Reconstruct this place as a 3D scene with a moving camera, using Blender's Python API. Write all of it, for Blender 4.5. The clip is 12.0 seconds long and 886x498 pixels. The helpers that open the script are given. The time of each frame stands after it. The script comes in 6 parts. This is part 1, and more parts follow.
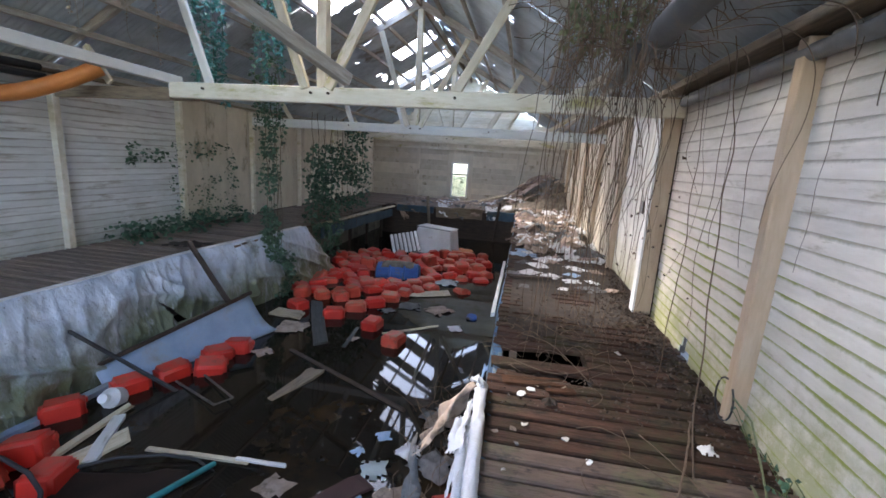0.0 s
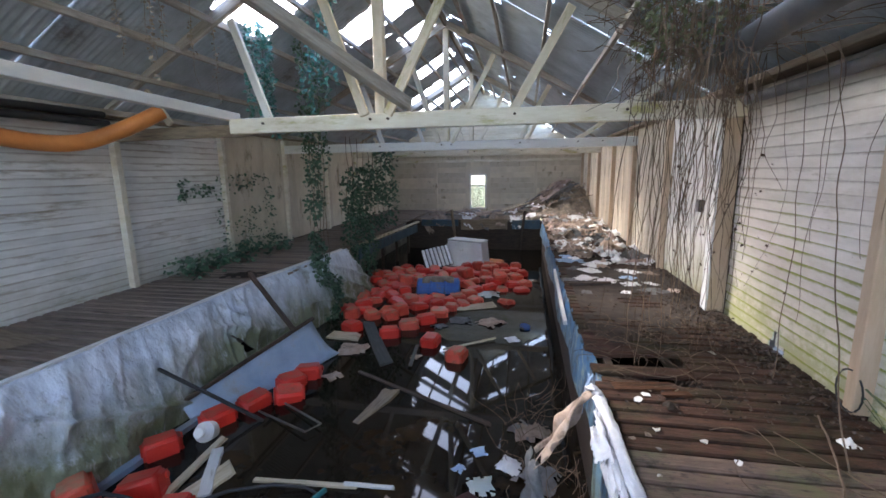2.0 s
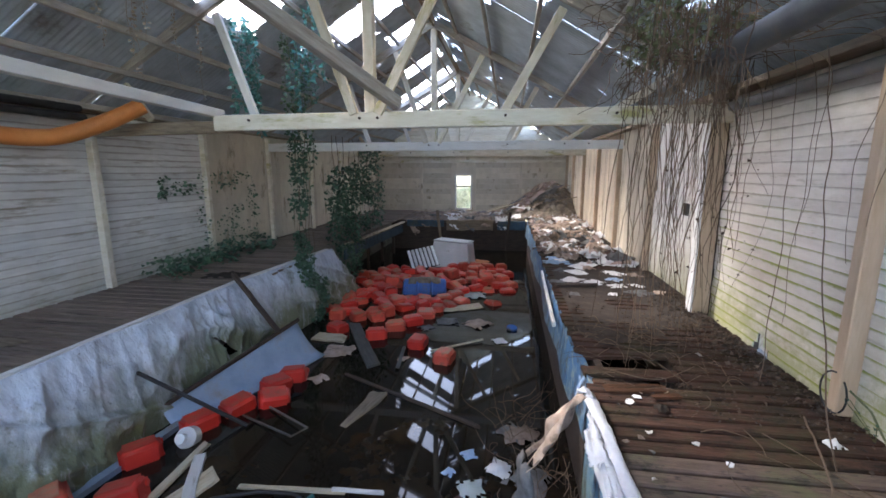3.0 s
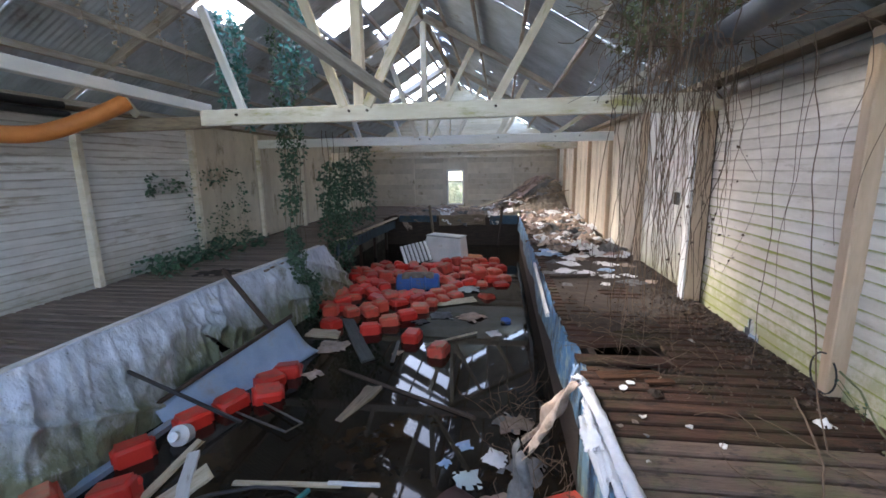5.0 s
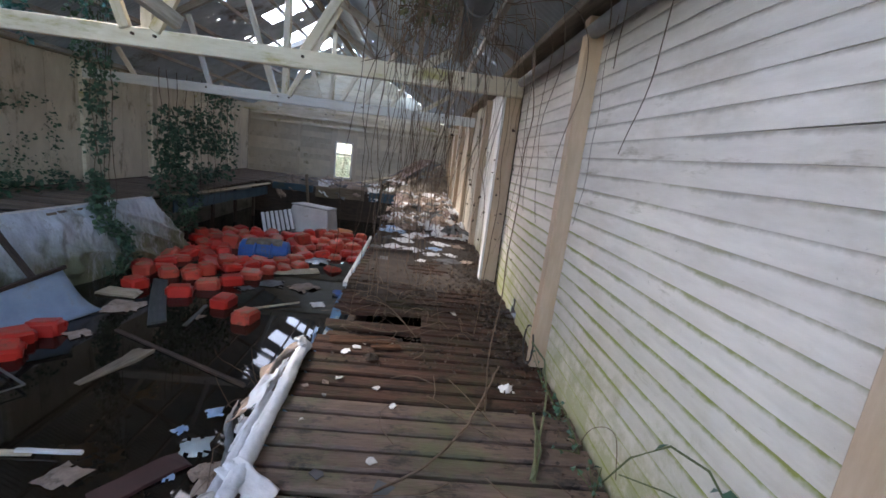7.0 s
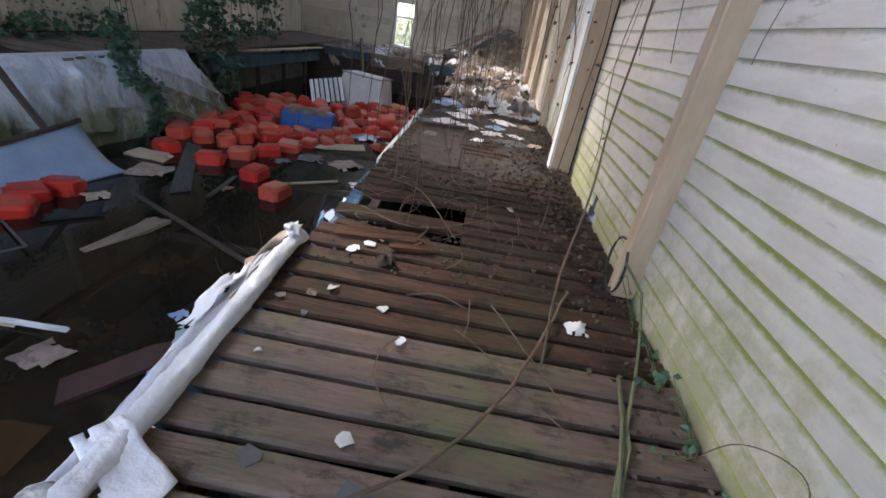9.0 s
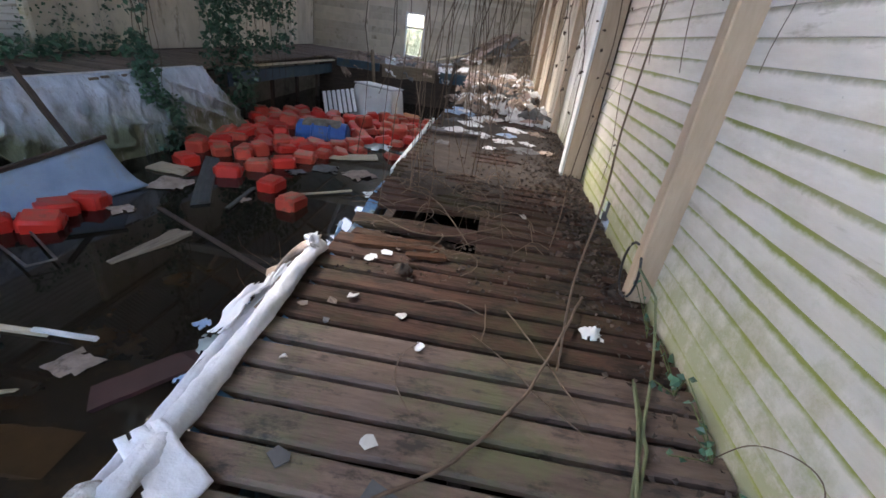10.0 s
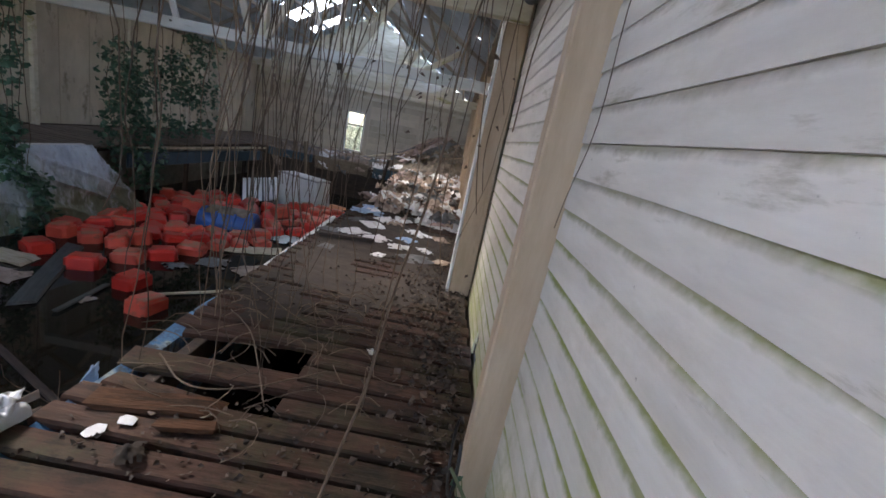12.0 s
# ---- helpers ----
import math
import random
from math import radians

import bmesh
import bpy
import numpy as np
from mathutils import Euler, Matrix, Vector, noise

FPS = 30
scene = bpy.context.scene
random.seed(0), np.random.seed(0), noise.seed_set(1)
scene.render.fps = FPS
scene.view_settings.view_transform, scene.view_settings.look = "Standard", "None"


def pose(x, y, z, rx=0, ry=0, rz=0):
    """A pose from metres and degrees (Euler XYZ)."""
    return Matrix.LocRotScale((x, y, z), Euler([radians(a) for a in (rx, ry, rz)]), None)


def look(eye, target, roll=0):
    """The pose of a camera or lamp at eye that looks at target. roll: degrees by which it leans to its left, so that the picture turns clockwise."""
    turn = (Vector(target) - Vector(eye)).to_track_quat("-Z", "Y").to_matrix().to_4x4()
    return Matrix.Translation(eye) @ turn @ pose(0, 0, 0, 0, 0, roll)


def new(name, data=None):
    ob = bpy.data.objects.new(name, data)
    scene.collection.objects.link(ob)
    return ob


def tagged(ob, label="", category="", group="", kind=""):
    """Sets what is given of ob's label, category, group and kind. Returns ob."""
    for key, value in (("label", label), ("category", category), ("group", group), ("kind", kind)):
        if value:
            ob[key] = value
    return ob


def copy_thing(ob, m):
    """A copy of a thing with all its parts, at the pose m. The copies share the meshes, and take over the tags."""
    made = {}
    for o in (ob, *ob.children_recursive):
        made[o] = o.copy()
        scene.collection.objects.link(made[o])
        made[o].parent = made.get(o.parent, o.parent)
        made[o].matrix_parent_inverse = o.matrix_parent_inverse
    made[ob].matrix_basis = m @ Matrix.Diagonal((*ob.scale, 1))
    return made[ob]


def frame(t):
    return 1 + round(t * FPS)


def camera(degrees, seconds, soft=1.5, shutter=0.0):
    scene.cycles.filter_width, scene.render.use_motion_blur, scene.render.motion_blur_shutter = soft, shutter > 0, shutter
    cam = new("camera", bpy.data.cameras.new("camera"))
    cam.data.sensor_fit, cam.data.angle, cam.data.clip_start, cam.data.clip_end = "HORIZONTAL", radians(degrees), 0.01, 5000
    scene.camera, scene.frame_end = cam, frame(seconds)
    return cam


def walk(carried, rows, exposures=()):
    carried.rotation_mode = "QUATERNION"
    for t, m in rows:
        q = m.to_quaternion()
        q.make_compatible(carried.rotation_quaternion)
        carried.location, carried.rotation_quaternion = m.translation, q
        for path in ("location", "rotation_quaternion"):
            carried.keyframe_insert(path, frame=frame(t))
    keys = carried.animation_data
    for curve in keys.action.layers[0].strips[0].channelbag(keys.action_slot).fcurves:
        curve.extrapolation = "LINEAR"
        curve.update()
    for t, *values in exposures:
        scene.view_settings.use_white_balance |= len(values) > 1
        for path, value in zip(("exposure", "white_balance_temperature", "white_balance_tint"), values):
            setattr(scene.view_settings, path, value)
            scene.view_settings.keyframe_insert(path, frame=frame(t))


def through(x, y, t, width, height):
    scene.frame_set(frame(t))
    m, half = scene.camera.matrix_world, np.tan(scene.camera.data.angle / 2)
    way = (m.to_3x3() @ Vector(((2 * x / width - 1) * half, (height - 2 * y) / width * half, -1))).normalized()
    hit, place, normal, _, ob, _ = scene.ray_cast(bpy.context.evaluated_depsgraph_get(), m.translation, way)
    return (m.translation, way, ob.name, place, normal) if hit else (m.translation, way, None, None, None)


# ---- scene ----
EXPO = 3.65
cam = camera(92.0, 12.0, soft=1.6)
# seconds, place, turn about x, y, z
PATH = [
    (0.0, 0.023, -0.044, 1.467, 78.09, -3.49, 10.76),
    (0.5, 0.091, -0.215, 1.467, 79.22, -5.01, 10.13),
    (1.0, 0.103, -0.377, 1.439, 80.42, -6.01, 9.41),
    (1.5, -0.241, -0.356, 1.462, 81.67, -4.34, 10.81),
    (2.0, -0.616, -0.226, 1.503, 79.64, 0.84, 10.78),
    (2.5, -0.679, -0.177, 1.501, 79.53, 1.16, 9.27),
    (3.0, -0.687, -0.203, 1.509, 79.65, 0.07, 8.66),
    (5.0, -0.681, -0.197, 1.461, 79.20, 0.88, 7.58),
    (5.5, -0.521, -0.376, 1.473, 80.07, -0.16, 5.20),
    (6.0, -0.048, -0.495, 1.414, 80.39, -4.40, -2.02),
    (6.5, 0.338, -0.338, 1.377, 80.06, -6.21, -4.13),
    (8.5, 0.617, 0.782, 1.032, 65.05, -9.26, 6.11),
    (9.0, 0.616, 0.826, 0.997, 61.98, -8.52, 6.57),
    (9.5, 0.593, 0.818, 0.958, 60.58, -5.92, 7.53),
    (10.0, 0.602, 0.785, 1.021, 62.74, -7.08, 7.65),
    (10.5, 0.673, 0.747, 1.058, 65.33, -7.53, 4.20),
    (11.0, 0.783, 0.852, 1.143, 68.31, -9.17, -1.12),
    (11.5, 0.927, 1.038, 1.198, 71.20, -11.25, -3.54),
    (12.0, 1.130, 1.368, 1.165, 75.18, -11.45, 2.09),
]
walk(cam, [(t, pose(x, y, z, a, b, c)) for t, x, y, z, a, b, c in PATH], exposures=[(t, EXPO + e, 6700, 15) for t, e in ((0, 0.3), (2.5, 0.15), (5.0, 0.2), (6.0, 0.05), (6.7, -0.05), (8.4, 0.05), (9.5, 0.15), (10.2, 0.2), (10.6, 0.12), (11.3, -0.12), (12, -0.27))])

# ---- light ----
world = bpy.data.worlds.new("sky")
scene.world = world
world.use_nodes = True
wn = world.node_tree
sky = wn.nodes.new("ShaderNodeTexSky")
sky.sky_type = 'NISHITA'
sky.sun_disc = False
sky.sun_elevation = radians(38)
sky.sun_rotation = radians(-60)
sky.air_density, sky.dust_density, sky.ozone_density = 1.0, 2.0, 1.0
wn.links.new(sky.outputs[0], wn.nodes["Background"].inputs[0])
wn.nodes["Background"].inputs[1].default_value = 0.15
sun = new("sun", bpy.data.lights.new("sun", 'SUN'))
sun.data.energy, sun.data.angle, sun.data.color = 0.8, radians(12), (1.0, 0.97, 0.93)
sun.matrix_world = look((-9, 5.5, 9), (0, 0, 0))


# ---- materials ----
def material(name, c1, c2, scale=6.0, rough=0.7, bump=0.2, stretch=(1, 1, 1), stain=None, stain_scale=0.8, stain_at=0.55,
             vary=0.15, metal=0.0, world_space=False, fine=12.0, spec=0.4, soft=0.12, depth=0.01):
    """Two-scale surface: grain between c1 and c2, stains of their own shape, per-piece variation, fine relief."""
    m = bpy.data.materials.new(name)
    m.use_nodes = True
    t = m.node_tree
    N, L = t.nodes, t.links
    bsdf = N["Principled BSDF"]
    co = N.new("ShaderNodeTexCoord")
    info = N.new("ShaderNodeObjectInfo")
    shift = N.new("ShaderNodeMath")
    shift.operation = 'MULTIPLY'
    shift.inputs[1].default_value = 0.0 if world_space else 37.0
    L.new(info.outputs["Random"], shift.inputs[0])
    mp = N.new("ShaderNodeMapping")
    mp.inputs["Scale"].default_value = stretch
    if world_space:
        geo = N.new("ShaderNodeNewGeometry")
        L.new(geo.outputs["Position"], mp.inputs["Vector"])
    else:
        L.new(co.outputs["Object"], mp.inputs["Vector"])
    L.new(shift.outputs[0], mp.inputs["Location"])
    n1 = N.new("ShaderNodeTexNoise")
    n1.inputs["Scale"].default_value, n1.inputs["Detail"].default_value = scale, 6
    n1.inputs["Roughness"].default_value = 0.65
    L.new(mp.outputs[0], n1.inputs["Vector"])
    r1 = N.new("ShaderNodeValToRGB")
    r1.color_ramp.elements[0].position, r1.color_ramp.elements[1].position = 0.32, 0.68
    r1.color_ramp.elements[0].color, r1.color_ramp.elements[1].color = (*c1, 1), (*c2, 1)
    L.new(n1.outputs[0], r1.inputs[0])
    colour = r1.outputs[0]
    n2 = N.new("ShaderNodeTexNoise")
    n2.inputs["Scale"].default_value, n2.inputs["Detail"].default_value = stain_scale, 8
    n2.inputs["Roughness"].default_value = 0.7
    L.new(mp.outputs[0], n2.inputs["Vector"])
    if stain:
        r2 = N.new("ShaderNodeValToRGB")
        r2.color_ramp.elements[0].position, r2.color_ramp.elements[1].position = stain_at, min(1, stain_at + soft)
        L.new(n2.outputs[0], r2.inputs[0])
        mix = N.new("ShaderNodeMix")
        mix.data_type = 'RGBA'
        mix.inputs[7].default_value = (*stain, 1)
        L.new(r2.outputs[0], mix.inputs[0])
        L.new(colour, mix.inputs[6])
        colour = mix.outputs[2]
    hsv = N.new("ShaderNodeHueSaturation")
    rng = N.new("ShaderNodeMapRange")
    rng.inputs[3].default_value, rng.inputs[4].default_value = 1 - vary, 1 + vary
    L.new(info.outputs["Random"], rng.inputs[0])
    L.new(rng.outputs[0], hsv.inputs["Value"])
    L.new(colour, hsv.inputs["Color"])
    L.new(hsv.outputs[0], bsdf.inputs["Base Color"])
    rr = N.new("ShaderNodeMapRange")
    rr.inputs[3].default_value, rr.inputs[4].default_value = max(0.02, rough - 0.12), min(1, rough + 0.12)
    L.new(n2.outputs[0], rr.inputs[0])
    L.new(rr.outputs[0], bsdf.inputs["Roughness"])
    bsdf.inputs["Metallic"].default_value = metal
    bsdf.inputs["Specular IOR Level"].default_value = spec
    if bump:
        n3 = N.new("ShaderNodeTexNoise")
        n3.inputs["Scale"].default_value, n3.inputs["Detail"].default_value = scale * fine / 4, 4
        L.new(mp.outputs[0], n3.inputs["Vector"])
        b = N.new("ShaderNodeBump")
        b.inputs["Strength"].default_value, b.inputs["Distance"].default_value = bump, depth
        L.new(n3.outputs[0], b.inputs["Height"])
        L.new(b.outputs[0], bsdf.inputs["Normal"])
    return m


def add_patches(m, colour, low, high, scale=2.0, amount=0.6, lo=0.17, hi=0.5, stretch=(1, 1, 1)):
    """Patches of growth, stain or painted fold light, full at low and thinning out at high (metres)."""
    t = m.node_tree
    N, L = t.nodes, t.links
    bsdf = N["Principled BSDF"]
    old = bsdf.inputs["Base Color"].links[0].from_socket
    geo = N.new("ShaderNodeNewGeometry")
    sep = N.new("ShaderNodeSeparateXYZ")
    L.new(geo.outputs["Position"], sep.inputs[0])
    rg = N.new("ShaderNodeMapRange")
    rg.inputs[1].default_value, rg.inputs[2].default_value = low, high
    rg.inputs[3].default_value, rg.inputs[4].default_value = 1.0, 0.0
    L.new(sep.outputs[2], rg.inputs[0])
    nz = N.new("ShaderNodeTexNoise")
    nz.inputs["Scale"].default_value, nz.inputs["Detail"].default_value = scale, 9
    nz.inputs["Roughness"].default_value = 0.75
    mp = N.new("ShaderNodeMapping")
    mp.inputs["Scale"].default_value = stretch
    L.new(geo.outputs["Position"], mp.inputs["Vector"])
    L.new(mp.outputs[0], nz.inputs["Vector"])
    ml = N.new("ShaderNodeMath")
    ml.operation = 'MULTIPLY'
    L.new(rg.outputs[0], ml.inputs[0])
    L.new(nz.outputs[0], ml.inputs[1])
    rp = N.new("ShaderNodeMapRange")
    rp.inputs[1].default_value, rp.inputs[2].default_value = lo, hi
    rp.inputs[3].default_value, rp.inputs[4].default_value = 0.0, amount
    L.new(ml.outputs[0], rp.inputs[0])
    mix = N.new("ShaderNodeMix")
    mix.data_type = 'RGBA'
    mix.inputs[7].default_value = (*colour, 1)
    L.new(rp.outputs[0], mix.inputs[0])
    L.new(old, mix.inputs[6])
    L.new(mix.outputs[2], bsdf.inputs["Base Color"])
    return m


def add_shoulder(m, green, dirt, amount, broad=0.12):
    """Growth, dirt and painted lap shade on each clapboard's shoulder, thick in places and gone in others."""
    t = m.node_tree
    N, L = t.nodes, t.links
    bsdf = N["Principled BSDF"]
    old = bsdf.inputs["Base Color"].links[0].from_socket
    co = N.new("ShaderNodeTexCoord")
    sp = N.new("ShaderNodeSeparateXYZ")
    L.new(co.outputs["Object"], sp.inputs[0])
    geo = N.new("ShaderNodeNewGeometry")
    edge = sp.outputs[2]
    for scale, gain in ((1.7, broad), (14.0, 0.022), (60.0, 0.012)):
        nz = N.new("ShaderNodeTexNoise")
        nz.inputs["Scale"].default_value, nz.inputs["Detail"].default_value = scale, 3
        L.new(geo.outputs["Position"], nz.inputs["Vector"])
        mid = N.new("ShaderNodeMath")
        mid.operation = 'SUBTRACT'
        mid.inputs[1].default_value = 0.5
        L.new(nz.outputs[0], mid.inputs[0])
        wob = N.new("ShaderNodeMath")
        wob.operation = 'MULTIPLY_ADD'
        wob.inputs[1].default_value = gain
        L.new(mid.outputs[0], wob.inputs[0])
        L.new(edge, wob.inputs[2])
        edge = wob.outputs[0]
    mk = N.new("ShaderNodeMapRange")
    mk.inputs[1].default_value, mk.inputs[2].default_value = 0.022, 0.039
    mk.inputs[3].default_value, mk.inputs[4].default_value = 0.0, amount
    L.new(edge, mk.inputs[0])
    wz = N.new("ShaderNodeSeparateXYZ")
    L.new(geo.outputs["Position"], wz.inputs[0])
    nh = N.new("ShaderNodeTexNoise")
    nh.inputs["Scale"].default_value, nh.inputs["Detail"].default_value = 2.2, 5
    L.new(geo.outputs["Position"], nh.inputs["Vector"])
    hn = N.new("ShaderNodeMath")
    hn.operation = 'MULTIPLY_ADD'
    hn.inputs[1].default_value = 1.6
    L.new(nh.outputs[0], hn.inputs[0])
    L.new(wz.outputs[2], hn.inputs[2])
    hz = N.new("ShaderNodeMapRange")
    hz.inputs[1].default_value, hz.inputs[2].default_value = 1.6, 2.15
    L.new(hn.outputs[0], hz.inputs[0])
    cm = N.new("ShaderNodeMix")
    cm.data_type = 'RGBA'
    cm.inputs[6].default_value, cm.inputs[7].default_value = (*green, 1), (*dirt, 1)
    L.new(hz.outputs[0], cm.inputs[0])
    mix = N.new("ShaderNodeMix")
    mix.data_type = 'RGBA'
    L.new(mk.outputs[0], mix.inputs[0])
    L.new(old, mix.inputs[6])
    L.new(cm.outputs[2], mix.inputs[7])
    L.new(mix.outputs[2], bsdf.inputs["Base Color"])


deck_wood = material("deck_wood", (0.038, 0.020, 0.014), (0.082, 0.043, 0.030), 5, 0.76, 0.4, (1, 7, 7), (0.030, 0.021, 0.017), 2.0, 0.6, 0.16, spec=0.16)
add_patches(deck_wood, (0.050, 0.052, 0.026), 5, 6, 1.6, 0.75, 0.48, 0.62)
add_patches(deck_wood, (0.15, 0.075, 0.05), 5, 6, 2.1, 0.5, 0.55, 0.7, (0.5, 1.6, 1))

add_patches(deck_wood, (0.12, 0.08, 0.06), 5, 6, 3.2, 0.32, 0.54, 0.7, (0.6, 1, 1))
add_patches(deck_wood, (0.020, 0.017, 0.014), 5, 6, 9.0, 0.85, 0.515, 0.62, (0.5, 1, 1))
add_patches(deck_wood, (0.022, 0.018, 0.015), 5, 6, 1.2, 0.6, 0.52, 0.66)
# paler version of deck_wood for the planks nearest the start
pale_deck = material("pale_deck", (0.105, 0.070, 0.054), (0.195, 0.135, 0.105), 5, 0.62, 0.4, (1, 7, 7), (0.060, 0.045, 0.036), 2.0, 0.6, 0.14, spec=0.35)
add_patches(pale_deck, (0.115, 0.125, 0.058), 5, 6, 1.9, 0.75, 0.48, 0.62)
add_patches(pale_deck, (0.33, 0.215, 0.16), 5, 6, 2.6, 0.5, 0.54, 0.7, (0.5, 1.6, 1))
add_patches(pale_deck, (0.026, 0.022, 0.020), 5, 6, 9.0, 0.85, 0.525, 0.62, (0.5, 1, 1))
add_patches(pale_deck, (0.030, 0.025, 0.022), 5, 6, 1.3, 0.5, 0.55, 0.68)
left_wood = material("left_wood", (0.14, 0.105, 0.085), (0.23, 0.18, 0.145), 5, 0.85, 0.4, (1, 9, 9), (0.06, 0.05, 0.04), 2.0, 0.55, 0.22)
old_wood = material("old_wood", (0.16, 0.12, 0.085), (0.30, 0.24, 0.17), 4, 0.8, 0.4, (1, 8, 8), (0.09, 0.07, 0.05), 1.5, 0.58, 0.15)
dark_wood = material("dark_wood", (0.03, 0.022, 0.018), (0.08, 0.055, 0.04), 5, 0.8, 0.5, (1, 6, 6))
white_board = material("white_board", (0.65, 0.605, 0.55), (0.80, 0.755, 0.705), 3, 0.6, 0.15, (1, 5, 5), (0.40, 0.36, 0.28), 2.2, 0.6, 0.06)
add_patches(white_board, (0.38, 0.38, 0.19), 0.0, 1.4, 2.4, 0.34)
add_patches(white_board, (0.25, 0.27, 0.07), 0.05, 1.2, 5.0, 0.6, 0.34, 0.5)
add_patches(white_board, (0.16, 0.13, 0.09), 5, 6, 30.0, 0.65, 0.65, 0.71)
add_patches(white_board, (0.50, 0.44, 0.36), 5, 6, 3.0, 0.5, 0.52, 0.7, (1, 0.5, 1))
# green growth low down; the brown above also paints in the laps' shade
add_shoulder(white_board, (0.24, 0.27, 0.045), (0.38, 0.34, 0.29), 0.95, 0.045)
left_board = material("left_board", (0.55, 0.55, 0.54), (0.71, 0.71, 0.70), 3, 0.7, 0.15, (1, 5, 5), (0.30, 0.27, 0.22), 1.2, 0.56, 0.07)
add_patches(left_board, (0.20, 0.20, 0.09), -0.3, 1.0, 2.0, 0.5)
# brown lap lines in the colour, standing for shade under each board
add_shoulder(left_board, (0.24, 0.21, 0.16), (0.22, 0.19, 0.16), 0.6, 0.05)
panel_paint = material("panel_paint", (0.50, 0.44, 0.34), (0.64, 0.57, 0.46), 3, 0.75, 0.25, (1, 1, 0.5), (0.21, 0.17, 0.11), 2.4, 0.57, 0.12)
door_paint = material("door_paint", (0.62, 0.60, 0.55), (0.76, 0.74, 0.70), 3, 0.6, 0.25, (3, 3, 0.5), (0.30, 0.22, 0.16), 2.0, 0.56, 0.05)
add_patches(door_paint, (0.25, 0.24, 0.07), 0.0, 1.0, 2.6, 0.7)
trim_paint = material("trim_paint", (0.46, 0.34, 0.23), (0.57, 0.44, 0.32), 4, 0.6, 0.2, (4, 4, 0.8), (0.36, 0.26, 0.17), 1.8, 0.6, 0.05)
beam_paint = material("beam_paint", (0.60, 0.54, 0.42), (0.76, 0.72, 0.62), 3, 0.65, 0.25, (1, 4, 4), (0.42, 0.38, 0.16), 1.6, 0.55, 0.08)
beam_white = material("beam_white", (0.68, 0.69, 0.68), (0.80, 0.80, 0.78), 3, 0.6, 0.2, (1, 4, 4), (0.42, 0.40, 0.34), 1.4, 0.6, 0.06)
grey_timber = material("grey_timber", (0.27, 0.245, 0.22), (0.46, 0.43, 0.39), 4, 0.75, 0.35, (1, 8, 8), (0.17, 0.13, 0.10), 1.8, 0.57, 0.15)
tin = material("tin", (0.27, 0.32, 0.37), (0.45, 0.52, 0.58), 2.0, 0.5, 0.15, (1, 1, 1), (0.11, 0.085, 0.065), 0.9, 0.57, 0.25, spec=0.5)
# grey to blue-white contrast paints the folds' light and shade; stains besides
lining_sheet = material("lining_sheet", (0.42, 0.48, 0.57), (0.70, 0.77, 0.86), 3.2, 0.45, 0.8, (1, 1, 0.55), (0.22, 0.22, 0.21), 2.6, 0.56, 0.0, world_space=True, fine=16.0, depth=0.035)
# dark upright streaks: grime, and shade of folds put into the colour
add_patches(lining_sheet, (0.13, 0.13, 0.12), 5, 6, 7.0, 0.5, 0.54, 0.69, (1, 1, 0.3))
add_patches(lining_sheet, (0.13, 0.15, 0.06), -0.85, 0.3, 1.2, 0.9, 0.20, 0.42, (1, 1, 0.5))
add_patches(lining_sheet, (0.07, 0.07, 0.06), 5, 6, 24.0, 0.75, 0.60, 0.67)
# pale upright streaks painted as highlights on the folds
add_patches(lining_sheet, (0.74, 0.80, 0.88), 5, 6, 4.5, 0.6, 0.54, 0.66, (1, 1, 0.25))
blue_paint = material("blue_paint", (0.045, 0.155, 0.33), (0.10, 0.26, 0.46), 9, 0.5, 0.4, (1, 1, 1), (0.40, 0.46, 0.44), 5.5, 0.52, 0.03, world_space=True)
add_patches(blue_paint, (0.20, 0.24, 0.07), -0.9, 0.2, 2.4, 0.7)
add_patches(blue_paint, (0.05, 0.042, 0.036), 5, 6, 7.0, 0.85, 0.50, 0.58, (1, 1, 0.4))
concrete = material("concrete", (0.16, 0.15, 0.13), (0.26, 0.25, 0.22), 4, 0.9, 0.4, stain=(0.09, 0.085, 0.07), world_space=True)
mud = material("mud", (0.022, 0.016, 0.012), (0.048, 0.034, 0.025), 5, 0.95, 0.6, world_space=True)
soil = material("soil", (0.05, 0.06, 0.025), (0.11, 0.12, 0.05), 1.5, 0.95, 0.6, world_space=True)
water_mat = material("murky_water", (0.010, 0.008, 0.006), (0.022, 0.016, 0.010), 0.9, 0.06, 0.0, stain=(0.060, 0.036, 0.016), stain_scale=1.3, stain_at=0.54, world_space=True, vary=0.0, spec=0.5, soft=0.25)
wb = water_mat.node_tree.nodes["Principled BSDF"]
for lk in list(wb.inputs["Roughness"].links):
    water_mat.node_tree.links.remove(lk)
wb.inputs["Roughness"].default_value, wb.inputs["IOR"].default_value = 0.03, 1.33

# things
def plastic(name, c1, c2, rough, stain, at=0.62):
    return material(name, c1, c2, 4, rough, 0.05, (1, 1, 1), stain, 5.0, at, 0.16, spec=0.4)


